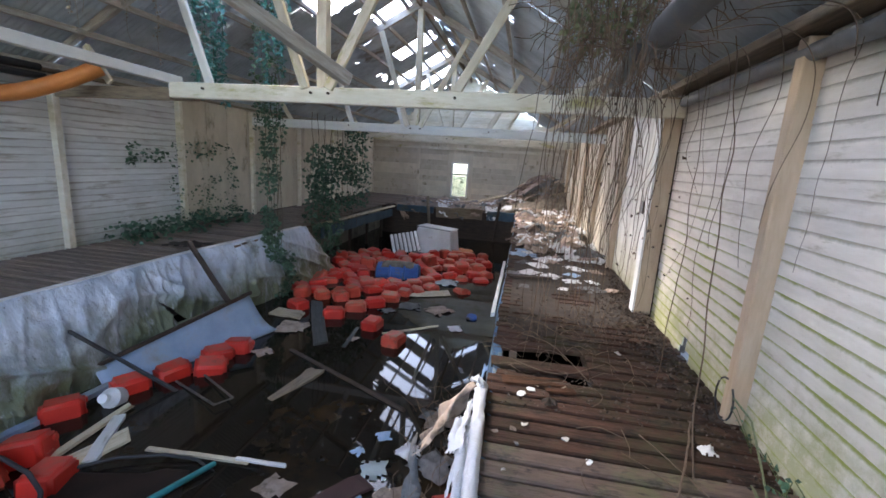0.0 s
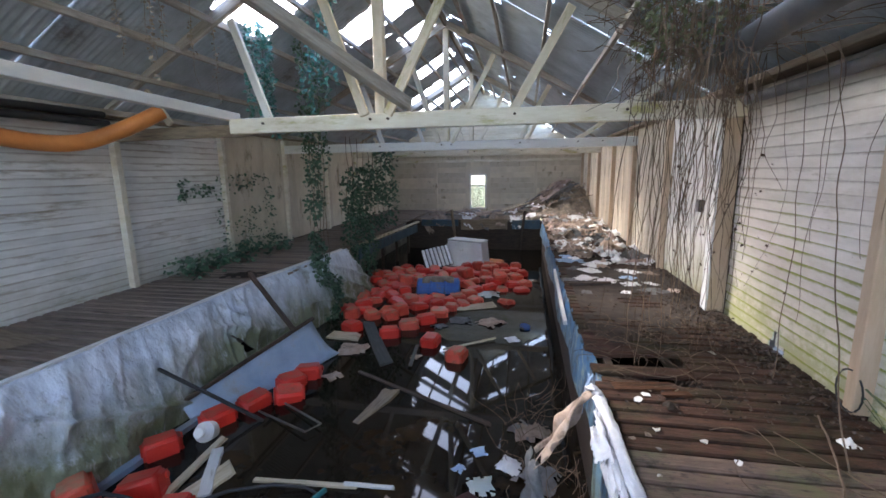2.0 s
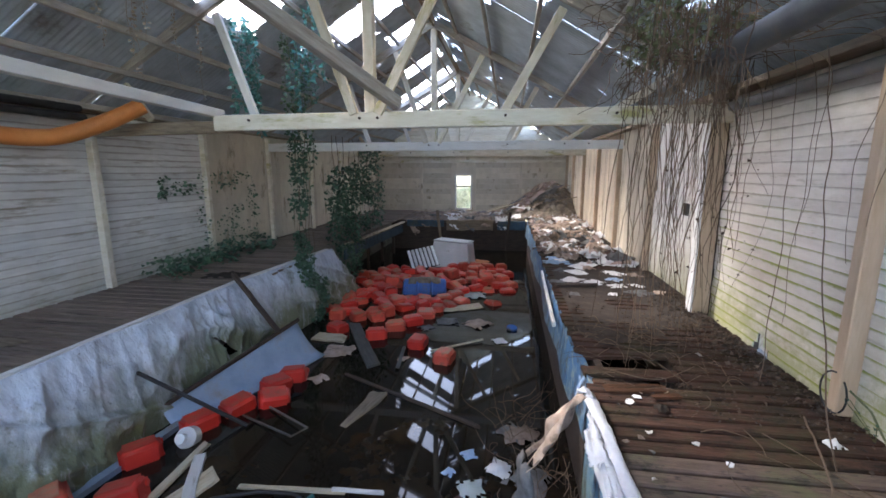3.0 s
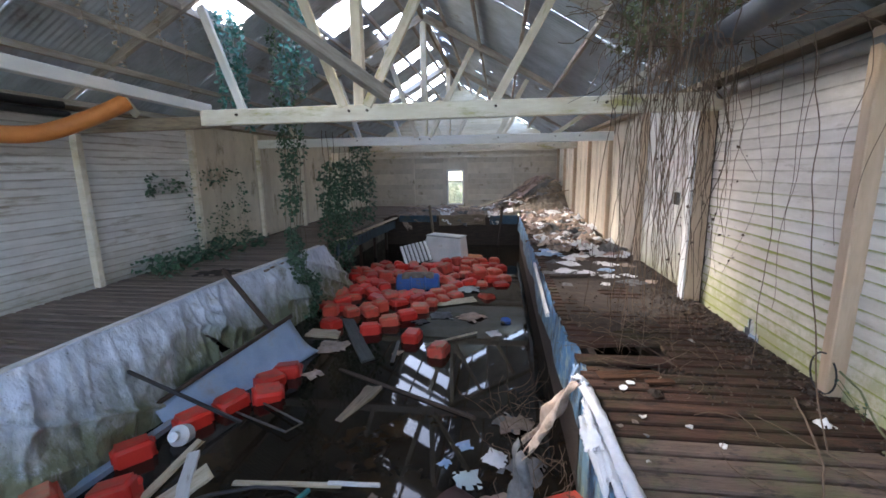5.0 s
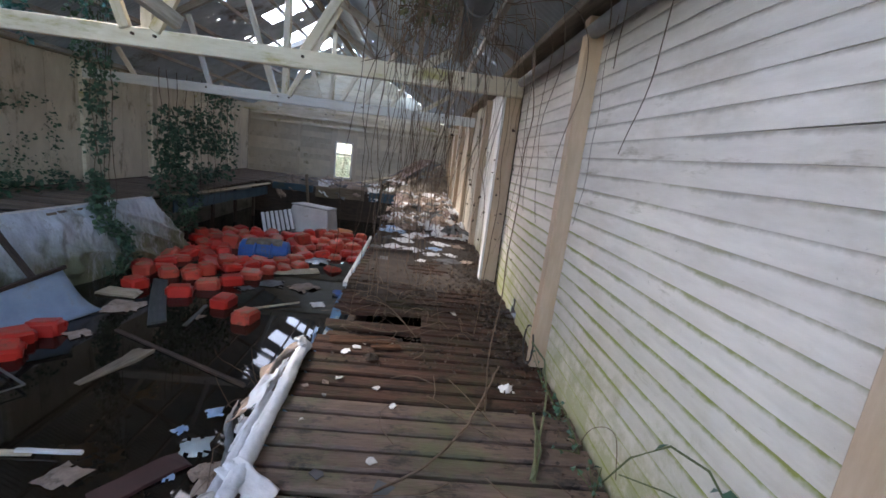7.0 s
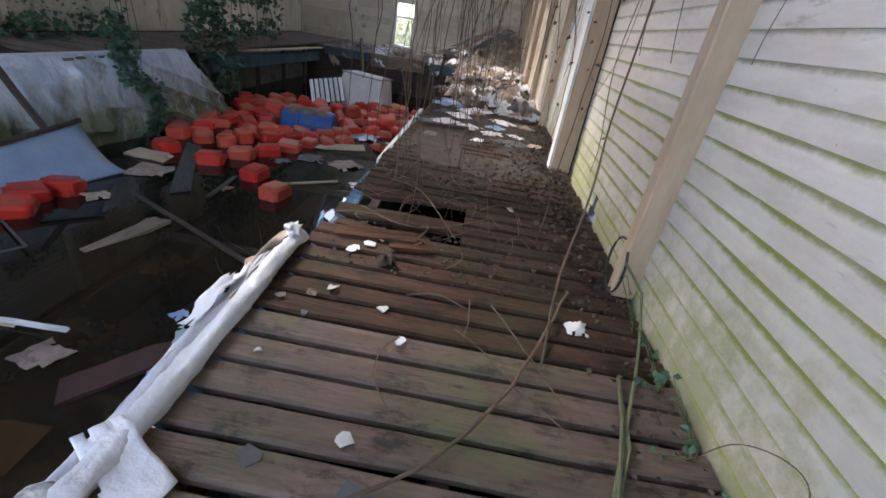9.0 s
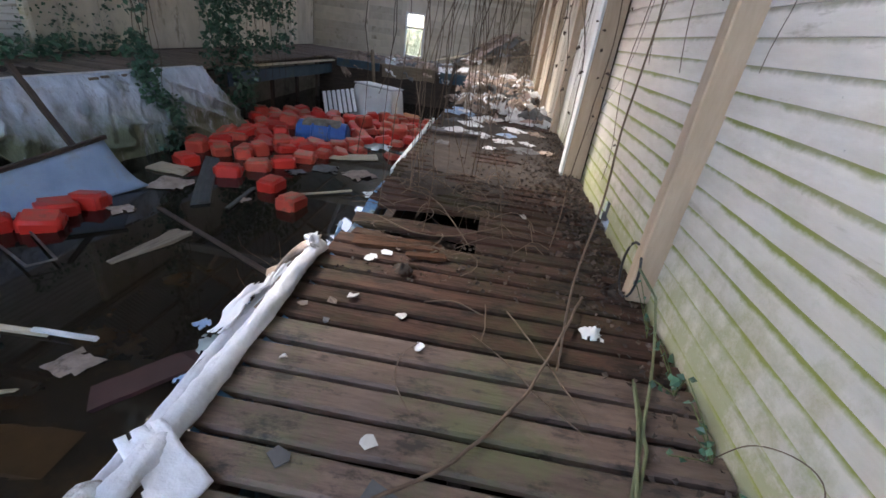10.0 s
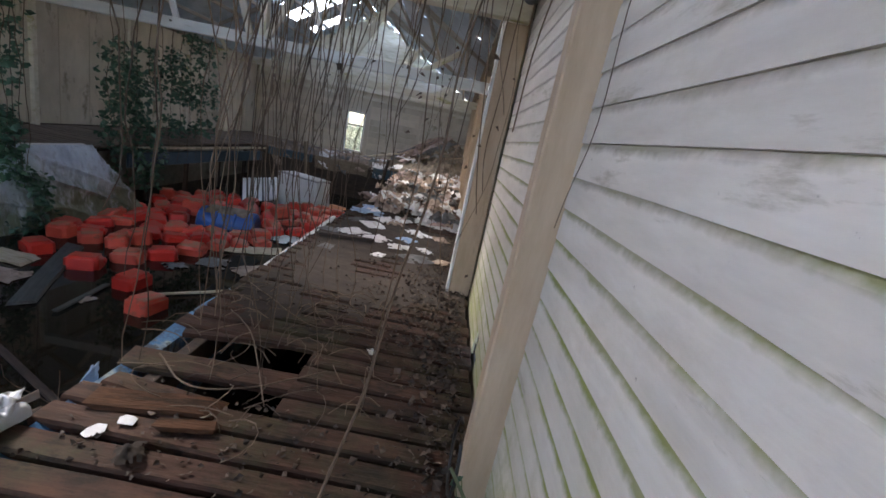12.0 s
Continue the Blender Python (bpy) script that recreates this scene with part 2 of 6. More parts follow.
def add_dust(m, colour, amount):
    """Dry mud and dust settled on what faces up, in blotches."""
    t = m.node_tree
    N, L = t.nodes, t.links
    bsdf = N["Principled BSDF"]
    old = bsdf.inputs["Base Color"].links[0].from_socket
    geo = N.new("ShaderNodeNewGeometry")
    sp = N.new("ShaderNodeSeparateXYZ")
    L.new(geo.outputs["Normal"], sp.inputs[0])
    nz = N.new("ShaderNodeTexNoise")
    nz.inputs["Scale"].default_value, nz.inputs["Detail"].default_value = 9.0, 6
    L.new(geo.outputs["Position"], nz.inputs["Vector"])
    ml = N.new("ShaderNodeMath")
    ml.operation = 'MULTIPLY'
    L.new(sp.outputs[2], ml.inputs[0])
    L.new(nz.outputs[0], ml.inputs[1])
    rp = N.new("ShaderNodeMapRange")
    rp.inputs[1].default_value, rp.inputs[2].default_value = 0.34, 0.62
    rp.inputs[3].default_value, rp.inputs[4].default_value = 0.0, amount
    L.new(ml.outputs[0], rp.inputs[0])
    mix = N.new("ShaderNodeMix")
    mix.data_type = 'RGBA'
    mix.inputs[7].default_value = (*colour, 1)
    L.new(rp.outputs[0], mix.inputs[0])
    L.new(old, mix.inputs[6])
    L.new(mix.outputs[2], bsdf.inputs["Base Color"])


red_plastic = plastic("red_plastic", (0.62, 0.026, 0.018), (0.74, 0.05, 0.03), 0.42, (0.20, 0.06, 0.04))
faded_red = plastic("faded_red", (0.60, 0.06, 0.035), (0.68, 0.12, 0.07), 0.5, (0.28, 0.10, 0.06), 0.55)
add_dust(red_plastic, (0.34, 0.13, 0.08), 0.55)
add_dust(faded_red, (0.36, 0.19, 0.11), 0.9)
green_plastic = plastic("green_plastic", (0.02, 0.09, 0.05), (0.03, 0.14, 0.08), 0.4, (0.03, 0.05, 0.03))
blue_plastic = plastic("blue_plastic", (0.02, 0.09, 0.33), (0.03, 0.14, 0.45), 0.4, (0.13, 0.12, 0.09), 0.54)
white_plastic = plastic("white_plastic", (0.62, 0.63, 0.63), (0.76, 0.77, 0.77), 0.45, (0.42, 0.40, 0.34))
black_rubber = plastic("black_rubber", (0.012, 0.012, 0.013), (0.03, 0.03, 0.032), 0.5, (0.06, 0.055, 0.05))
orange_plastic = plastic("orange_plastic", (0.42, 0.14, 0.035), (0.54, 0.20, 0.06), 0.45, (0.35, 0.13, 0.04))
grey_metal = material("grey_metal", (0.30, 0.31, 0.32), (0.46, 0.47, 0.47), 5, 0.45, 0.1, stain=(0.20, 0.15, 0.11), metal=0.3)
pipe_paint = material("pipe_paint", (0.20, 0.20, 0.205), (0.34, 0.34, 0.345), 4, 0.5, 0.1, stain=(0.30, 0.26, 0.22), stain_scale=2)
panel_blue = material("panel_blue", (0.20, 0.28, 0.38), (0.30, 0.38, 0.49), 3, 0.4, 0.08, stain=(0.25, 0.26, 0.25), stain_scale=1.5)
cloth_white = material("cloth_white", (0.62, 0.61, 0.60), (0.78, 0.78, 0.78), 9, 0.8, 0.3, stain=(0.40, 0.36, 0.30), stain_scale=4, vary=0.12)
flaked = material("flaked", (0.52, 0.51, 0.48), (0.74, 0.73, 0.70), 14, 0.8, 0.9, stain=(0.16, 0.13, 0.10), stain_scale=11, stain_at=0.50, vary=0.05, depth=0.012)
duct_dark = material("duct_dark", (0.05, 0.055, 0.062), (0.12, 0.125, 0.135), 4, 0.45, 0.1, stain=(0.16, 0.10, 0.06), stain_scale=2)
cloth_pink = material("cloth_pink", (0.34, 0.24, 0.21), (0.52, 0.41, 0.37), 9, 0.85, 0.4, stain=(0.14, 0.10, 0.08), stain_scale=5, vary=0.25)
cloth_tan = material("cloth_tan", (0.22, 0.16, 0.12), (0.40, 0.31, 0.25), 9, 0.9, 0.4, stain=(0.10, 0.075, 0.055), stain_scale=5, vary=0.35)
cloth_grey = material("cloth_grey", (0.08, 0.08, 0.08), (0.20, 0.20, 0.20), 9, 0.85, 0.4, stain=(0.08, 0.075, 0.07), stain_scale=5, vary=0.3)
cloth_blue = material("cloth_blue", (0.20, 0.32, 0.50), (0.38, 0.50, 0.66), 9, 0.7, 0.3, stain=(0.4, 0.4, 0.4), stain_scale=5)
rag_heap = material("rag_heap", (0.10, 0.08, 0.06), (0.26, 0.215, 0.165), 7, 0.92, 0.5, stain=(0.42, 0.38, 0.33), stain_scale=4, stain_at=0.58, world_space=True)
slate = material("slate", (0.07, 0.075, 0.08), (0.14, 0.145, 0.15), 6, 0.55, 0.15)
rotten_wood = material("rotten_wood", (0.050, 0.025, 0.014), (0.13, 0.062, 0.034), 7, 0.9, 0.8, (1, 5, 5), (0.035, 0.022, 0.015), 5.0, 0.52, 0.2, spec=0.15)
pale_wood = material("pale_wood", (0.42, 0.34, 0.22), (0.60, 0.52, 0.38), 5, 0.7, 0.3, (1, 8, 8), (0.22, 0.16, 0.09), 2, 0.56)
white_wood = material("white_wood", (0.56, 0.55, 0.52), (0.70, 0.69, 0.66), 5, 0.65, 0.3, (1, 8, 8), (0.30, 0.26, 0.2), 2, 0.6)
dark_board = material("dark_board", (0.030, 0.034, 0.032), (0.075, 0.08, 0.072), 5, 0.6, 0.3, (1, 6, 6))
teal_plastic = plastic("teal_plastic", (0.01, 0.12, 0.13), (0.03, 0.20, 0.20), 0.35, (0.05, 0.08, 0.07))
wine_plastic = plastic("wine_plastic", (0.022, 0.004, 0.005), (0.040, 0.008, 0.009), 0.55, (0.03, 0.013, 0.010))


def stem_leaf(name, c1, c2, rough=0.6, through=0.0):
    """Small living or dead pieces, each its own shade."""
    m = bpy.data.materials.new(name)
    m.use_nodes = True
    t = m.node_tree
    N, L = t.nodes, t.links
    geo = N.new("ShaderNodeNewGeometry")
    rp = N.new("ShaderNodeValToRGB")
    rp.color_ramp.elements[0].color, rp.color_ramp.elements[1].color = (*c1, 1), (*c2, 1)
    L.new(geo.outputs["Random Per Island"], rp.inputs[0])
    nz = N.new("ShaderNodeTexNoise")
    nz.inputs["Scale"].default_value = 25
    L.new(geo.outputs["Position"], nz.inputs["Vector"])
    mx = N.new("ShaderNodeMix")
    mx.data_type, mx.blend_type = 'RGBA', 'MULTIPLY'
    mx.inputs[0].default_value = 0.6
    L.new(rp.outputs[0], mx.inputs[6])
    L.new(nz.outputs[0], mx.inputs[7])
    b = N["Principled BSDF"]
    L.new(mx.outputs[2], b.inputs["Base Color"])
    b.inputs["Roughness"].default_value = rough
    b.inputs["Transmission Weight"].default_value = 0.0
    b.inputs["Subsurface Weight"].default_value = through
    return m


vine_bark = stem_leaf("vine_bark", (0.085, 0.055, 0.036), (0.25, 0.175, 0.12), 0.85)
pale_strand = stem_leaf("pale_strand", (0.30, 0.25, 0.19), (0.55, 0.48, 0.38), 0.8)
vine_green = stem_leaf("vine_green", (0.10, 0.14, 0.04), (0.16, 0.19, 0.07), 0.7)
ivy_leaf = stem_leaf("ivy_leaf", (0.03, 0.09, 0.05), (0.11, 0.25, 0.15), 0.4)
# ivy brightened towards teal, with the skylight put into its colour
lit_leaf = stem_leaf("lit_leaf", (0.05, 0.22, 0.20), (0.14, 0.48, 0.46), 0.3)
grass_leaf = stem_leaf("grass_leaf", (0.10, 0.14, 0.06), (0.26, 0.28, 0.15), 0.7)
dead_leaf = stem_leaf("dead_leaf", (0.05, 0.032, 0.022), (0.16, 0.105, 0.075), 0.8)
litter_leaf = stem_leaf("litter_leaf", (0.04, 0.029, 0.022), (0.15, 0.105, 0.08), 0.85)
glass_shard = bpy.data.materials.new("glass_shard")
glass_shard.use_nodes = True
_g = glass_shard.node_tree.nodes["Principled BSDF"]
_g.inputs["Base Color"].default_value, _g.inputs["Roughness"].default_value = (0.62, 0.74, 0.74, 1), 0.12
_g.inputs["Transmission Weight"].default_value = 0.35
dull_blue = material("dull_blue", (0.03, 0.065, 0.10), (0.06, 0.11, 0.15), 3, 0.6, 0.2, stain=(0.10, 0.11, 0.07), stain_scale=2, world_space=True)
ochre = material("ochre", (0.03, 0.016, 0.006), (0.06, 0.032, 0.011), 3, 0.6, 0.05, spec=0.1)
film_white = material("film_white", (0.66, 0.67, 0.70), (0.82, 0.83, 0.86), 9, 0.4, 1.0, stain=(0.45, 0.42, 0.36), stain_scale=6, stain_at=0.62, fine=8.0, depth=0.012)
dark_steel = material("dark_steel", (0.10, 0.095, 0.09), (0.2, 0.19, 0.18), 8, 0.5, 0.1, stain=(0.12, 0.07, 0.045), metal=0.5)
brown_sheet = material("brown_sheet", (0.016, 0.011, 0.008), (0.034, 0.021, 0.015), 3, 0.6, 0.05, spec=0.12)

# ---- mesh helpers ----
def mesh_of(name, verts, faces, mat, smooth=False):
    me = bpy.data.meshes.new(name)
    me.from_pydata([tuple(v) for v in verts], [], faces)
    me.materials.append(mat)
    if smooth:
        me.polygons.foreach_set("use_smooth", [True] * len(me.polygons))
    me.update()
    return me


def bm_mesh(name, bm, mat, smooth=False):
    me = bpy.data.meshes.new(name)
    bmesh.ops.recalc_face_normals(bm, faces=bm.faces[:])
    bm.to_mesh(me)
    bm.free()
    me.materials.append(mat)
    if smooth:
        me.polygons.foreach_set("use_smooth", [True] * len(me.polygons))
    return me


def rounded(me):
    """Normals by face area: flat sides stay flat, round edges stay round."""
    me.polygons.foreach_set("use_smooth", [True] * len(me.polygons))
    acc = [Vector() for _ in me.vertices]
    for p in me.polygons:
        for i in p.vertices:
            acc[i] += p.normal * p.area * p.area
    me.normals_split_custom_set_from_vertices([n.normalized() for n in acc])
    return me


def hold(name, me, parent=None, m=None, label="", category="", group="", kind=""):
    ob = new(name, me)
    if parent:
        ob.parent = parent
    if m is not None:
        ob.matrix_basis = m
    return tagged(ob, label, category, group, kind)


def empty(name, m=None, **tags):
    return hold(name, None, None, m, **tags)


def part(name, bm, mat, parent, label="", m=None, smooth=False):
    return hold(name, bm_mesh(name, bm, mat, smooth), parent, m, label)


def block(sx, sy, sz, bevel=0.006, segments=1, bm=None, at=None):
    """A box of that size about its middle (or about at), with worn edges."""
    b = bm or bmesh.new()
    r = bmesh.ops.create_cube(b, size=1)
    bmesh.ops.transform(b, matrix=(at or Matrix()) @ Matrix.Diagonal((sx, sy, sz, 1)), verts=r["verts"])
    if bevel:
        es = list({e for v in r["verts"] for e in v.link_edges})
        bmesh.ops.bevel(b, geom=es, offset=bevel, segments=segments, affect='EDGES', clamp_overlap=True)
    return b


def rod(r, length, sides=12, r2=None, bm=None, at=None):
    """A cylinder or cone along z about its middle."""
    b = bm or bmesh.new()
    bmesh.ops.create_cone(b, cap_ends=True, segments=sides, radius1=r, radius2=r if r2 is None else r2, depth=length, matrix=at or Matrix())
    return b


def between(a, b, roll=0.0):
    """A pose whose x axis runs from a to b, placed at the middle."""
    a, b = Vector(a), Vector(b)
    d = b - a
    q = d.to_track_quat('X', 'Z').to_matrix().to_4x4()
    return Matrix.Translation((a + b) / 2) @ q @ pose(0, 0, 0, roll, 0, 0), d.length


def timber(name, a, b, w, h, mat, parent=None, roll=0.0, bevel=0.006, **tags):
    """A sawn length from a to b."""
    m, ln = between(a, b, roll)
    return hold(name, bm_mesh(name, block(ln, w, h, bevel), mat), parent, m, **tags)


def tubes(paths, sides=5):
    """Vertices and faces of tapering tubes; each path is a list of (x, y, z, radius)."""
    verts, faces = [], []
    for path in paths:
        base = len(verts)
        n = len(path)
        for i, (x, y, z, r) in enumerate(path):
            p = Vector((x, y, z))
            d = (Vector(path[min(i + 1, n - 1)][:3]) - Vector(path[max(i - 1, 0)][:3]))
            d = d.normalized() if d.length > 1e-6 else Vector((0, 0, 1))
            u = d.orthogonal().normalized()
            v = d.cross(u)
            for k in range(sides):
                a = 2 * math.pi * k / sides
                verts.append(p + (u * math.cos(a) + v * math.sin(a)) * r)
        for i in range(n - 1):
            for k in range(sides):
                k2 = (k + 1) % sides
                faces.append((base + i * sides + k, base + i * sides + k2, base + (i + 1) * sides + k2, base + (i + 1) * sides + k))
    return verts, faces


def curve_through(p, steps, wobble, seed):
    """Points of a smooth curve through p, with a little wander."""
    q = [Vector(p[0]) * 2 - Vector(p[1])] + [Vector(a) for a in p] + [Vector(p[-1]) * 2 - Vector(p[-2])]
    out = []
    for a, b, c, d in zip(q, q[1:], q[2:], q[3:]):
        for k in range(steps):
            t = k / steps
            s = 0.5 * (2 * b + (c - a) * t + (2 * a - 5 * b + 4 * c - d) * t * t + (3 * b - a - 3 * c + d) * t ** 3)
            s += Vector((noise.noise((s.z * 2.6, seed, 1)), noise.noise((s.z * 2.6, seed, 4)), 0)) * wobble
            out.append(s)
    return out


# ---- plan: numbers of the place ----
XR, XL = 1.45, -5.87            # faces of the long walls
Y0, Y1 = -3.6, 16.4             # end walls
EDGE_R, EDGE_L = -0.05, -4.33   # pool edges
WATER = -0.98
RIDGE_X, RIDGE_Z, EAVE_Z = -2.2, 4.42, 2.25
SLOPE = (RIDGE_Z - EAVE_Z) / (XR - RIDGE_X)
POSTS = [-3.4, -1.4, 0.6, 2.62, 4.6, 6.6, 8.6, 10.6, 12.6, 14.6, 16.3]


def roof_z(x):
    return RIDGE_Z - abs(x - RIDGE_X) * SLOPE


# ground outside, reaching the horizon
g = []
for sx, sy in ((-1, -1), (1, -1), (1, 1), (-1, 1)):
    g.append((sx * 600, sy * 600, -0.35))
inner = [(XL - 0.15, Y0 - 0.15, -0.35), (XR + 0.15, Y0 - 0.15, -0.35), (XR + 0.15, Y1 + 0.15, -0.35), (XL - 0.15, Y1 + 0.15, -0.35)]
hold("ground", mesh_of("ground", g + inner, [(0, 1, 5, 4), (1, 2, 6, 5), (2, 3, 7, 6), (3, 0, 4, 7)], soil), kind="structure",
     label="rough grassy ground round the derelict building", category="ground")

# pool
bmp = block(XR - XL + 0.3, Y1 - Y0 + 0.3, 0.2, 0, at=pose((XR + XL) / 2, (Y1 + Y0) / 2, -2.2))
hold("pool_floor", bm_mesh("pool_floor", bmp, mud), kind="structure", label="silted mud floor of the flooded pool", category="floor")
wv = [(EDGE_L - 1.4, Y0, WATER), (EDGE_R + 1.2, Y0, WATER), (EDGE_R + 1.2, Y1, WATER), (EDGE_L - 1.4, Y1, WATER)]
hold("water", mesh_of("water", wv, [(0, 1, 2, 3)], water_mat), kind="structure", label="dark murky standing water filling the pool", category="water")

# right pool wall: blue boards leaning a little into the pool
pw = empty("pool_wall_right", kind="structure", label="blue painted pool wall with flaking paint under the deck", category="wall")
ys = [Y0, -1.2, 0.6, 1.7, 2.75, 3.5, 4.2, 5.5, 7.0, 8.6, 10.2, 11.8, 13.3]
rp = random.Random(3)
for i in range(len(ys) - 1):
    b = bmesh.new()
    n = 10
    for k in range(n):
        y = ys[i] + 0.01 + (ys[i + 1] - ys[i] - 0.02) * k / (n - 1)
        o = 0.03 * noise.noise((0, y * 1.3, 0)) - 0.04 * min(1.0, max(0.0, (y - 2.4) / 1.2))
        lean = 0.05 + 0.05 * noise.noise((3, y * 0.8, 1))
        low = -1.5 if ys[i] < 2.6 else -0.44 + 0.05 * noise.noise((1, y * 4, 2))
        for x, z in ((EDGE_R - 0.005 + o, -0.01), (EDGE_R - lean * 0.6 + o, -0.25), (EDGE_R - lean + o, low), (EDGE_R + 0.03, low), (EDGE_R + 0.03, -0.03)):
            b.verts.new((x, y, z))
    b.verts.ensure_lookup_table()
    for k in range(n - 1):
        for j in range(5):
            a0, a1 = k * 5 + j, k * 5 + (j + 1) % 5
            b.faces.new([b.verts[q] for q in (a0, a1, a1 + 5, a0 + 5)])
    b.faces.new([b.verts[q] for q in range(5)])
    b.faces.new([b.verts[q] for q in range((n - 1) * 5, n * 5)])
    part("panel", b, blue_paint, pw)
part("lower_wall", block(0.06, 10.4, 1.15, 0.004, at=pose(EDGE_R - 0.005, 8.0, -1.0)), dark_wood, pw, "rotten dark timber below the paint")

# far pool wall and far deck substructure
hold("pool_wall_far", bm_mesh("pool_wall_far", block(EDGE_R - EDGE_L + 0.2, 0.12, 1.4, at=pose((EDGE_R + EDGE_L) / 2, 13.3, -0.80)), dark_wood), kind="structure",
     label="stained far end wall of the pool", category="wall")
hold("pool_wall_left", bm_mesh("pool_wall_left", block(0.1, Y1 - Y0 - 2, 1.5, at=pose(EDGE_L - 0.45, (Y1 + Y0) / 2, -0.85)), concrete), kind="structure",
     label="dark pool wall set back under the deck", category="wall")
hold("pool_wall_near", bm_mesh("pool_wall_near", block(EDGE_R - EDGE_L + 1, 0.12, 1.6, at=pose((EDGE_R + EDGE_L) / 2, Y0 + 0.5, -0.85)), concrete), kind="structure",
     label="near end wall of the pool", category="wall")
hold("foundation_right", bm_mesh("foundation_right", block(0.14, Y1 - Y0, 2.1, at=pose(XR + 0.1, (Y1 + Y0) / 2, -1.1)), concrete), kind="structure", label="concrete foundation under the clapboard wall", category="wall")
hold("foundation_left", bm_mesh("foundation_left", block(0.14, Y1 - Y0, 2.1, at=pose(XL - 0.1, (Y1 + Y0) / 2, -1.1)), concrete), kind="structure", label="concrete foundation under the white wall", category="wall")

# posts, plates
def posts(name, x, mat, depth, wall, ys, label):
    for y in ys:
        hold(name, bm_mesh(name, block(depth + 0.022, 0.085, EAVE_Z - 0.06, 0.006), mat), None, pose(x + (0.011 if x > 0 else -0.011), y, (EAVE_Z - 0.06) / 2 - 0.003), label=label, category="post", group=name + "s", kind="structure")


posts("wall_post_right", XR - 0.045, trim_paint, 0.09, 0, [y for y in POSTS if y not in (4.6,)], "cream painted upright post against the clapboard wall")
posts("wall_post_left", XL + 0.04, beam_paint, 0.08, 0, [-1.4, 0.58, 2.57, 4.55, 6.56, 8.55, 10.55, 12.55, 14.55], "pale painted upright post against the white wall")
timber("plate_right", (XR - 0.06, Y0, EAVE_Z - 0.01), (XR - 0.06, Y1, EAVE_Z - 0.01), 0.2, 0.06, old_wood, kind="structure", label="weathered wall plate carrying the rafters", category="beam")
timber("plate_left", (XL + 0.02, Y0, EAVE_Z + 0.02), (XL + 0.02, Y1, EAVE_Z + 0.02), 0.14, 0.1, old_wood, kind="structure", label="weathered wall plate carrying the rafters", category="beam")

# clapboard walls: overlapping tapered boards, one object each
LAP = 0.09


def clap_mesh(length, mat, seed=0):
    r = random.Random(seed)
    n = 9
    v, f = [], []
    for i in range(n):
        x = -length / 2 + length * i / (n - 1)
        w = 0.0012 * r.uniform(-1, 1)
        # section: flat face, chamfered shoulder at the top where growth gathers (front is -y)
        for y, z in ((-0.0100 + w, -0.045 + w), (-0.0085 + w, 0.032 + w), (-0.0045, 0.046), (0.002, 0.045), (0.002, -0.046)):
            v.append((x, y, z))
    for i in range(n - 1):
        for k in range(5):
            a, b2 = i * 5 + k, i * 5 + (k + 1) % 5
            f.append((a, b2, b2 + 5, a + 5))
    f += [(0, 1, 2, 3, 4), tuple((n - 1) * 5 + q for q in (4, 3, 2, 1, 0))]
    return mesh_of("clapboard", v, f, mat)


def clad(wall, x, face, bays, mat, rows, seed, start=0):
    """Clapboards on a long wall; face is +1 when the boards look to +x."""
    r = random.Random(seed)
    for y0, y1 in bays:
        alts = [clap_mesh(y1 - y0, mat, seed + k) for k in range(4)]
        for k in range(start, rows):
            z = LAP * (k + 0.5) - 0.04
            tilt = r.gauss(0, 0.12)
            hold("clapboard", alts[r.randrange(4)], wall, pose(x, (y0 + y1) / 2 + r.gauss(0, 0.005), z, 0, 0, 90 * face) @ pose(0, 0, 0, 0, tilt, 0))


# right wall: clapboards up to the doorway, boarded beyond
wall_r = empty("wall_right", label="white clapboard wall with green algae and a boarded far part", category="wall", kind="structure")
# backing in lengths, with the gaps through which daylight shows
TOP = EAVE_Z + 0.02
for y0, y1, spans in ((Y0, 3.5, ((-0.04, TOP),)), (3.5, 3.72, ((0.14, TOP),)), (3.72, 5.02, ((-0.04, TOP),)), (5.02, 5.30, ((-0.04, TOP),)), (5.30, 5.42, ((-0.04, 0.98), (1.12, TOP))), (5.42, 6.52, ((-0.04, TOP),)),
                      (6.52, 6.60, ((-0.04, 1.22), (1.36, TOP))), (6.60, Y1, ((-0.04, TOP),))):
    for z0, z1 in spans:
        part("backing", block(0.05, y1 - y0, z1 - z0, 0, at=pose(XR + 0.045, (y0 + y1) / 2, (z0 + z1) / 2)), dark_wood, wall_r)
clad(wall_r, XR + 0.02, -1, [(Y0, -1.44), (-1.36, 0.56), (0.64, 2.58)], white_board, 25, 11, 0)
clad(wall_r, XR + 0.02, -1, [(2.66, 4.55)], white_board, 25, 15, 2)
clad(wall_r, XR + 0.02, -1, [(2.66, 3.48), (3.70, 4.55)], white_board, 1, 17, 0)
clad(wall_r, XR + 0.02, -1, [(2.66, 3.57), (3.66, 4.55)], white_board, 2, 19, 1)
r = random.Random(5)
y = 4.66
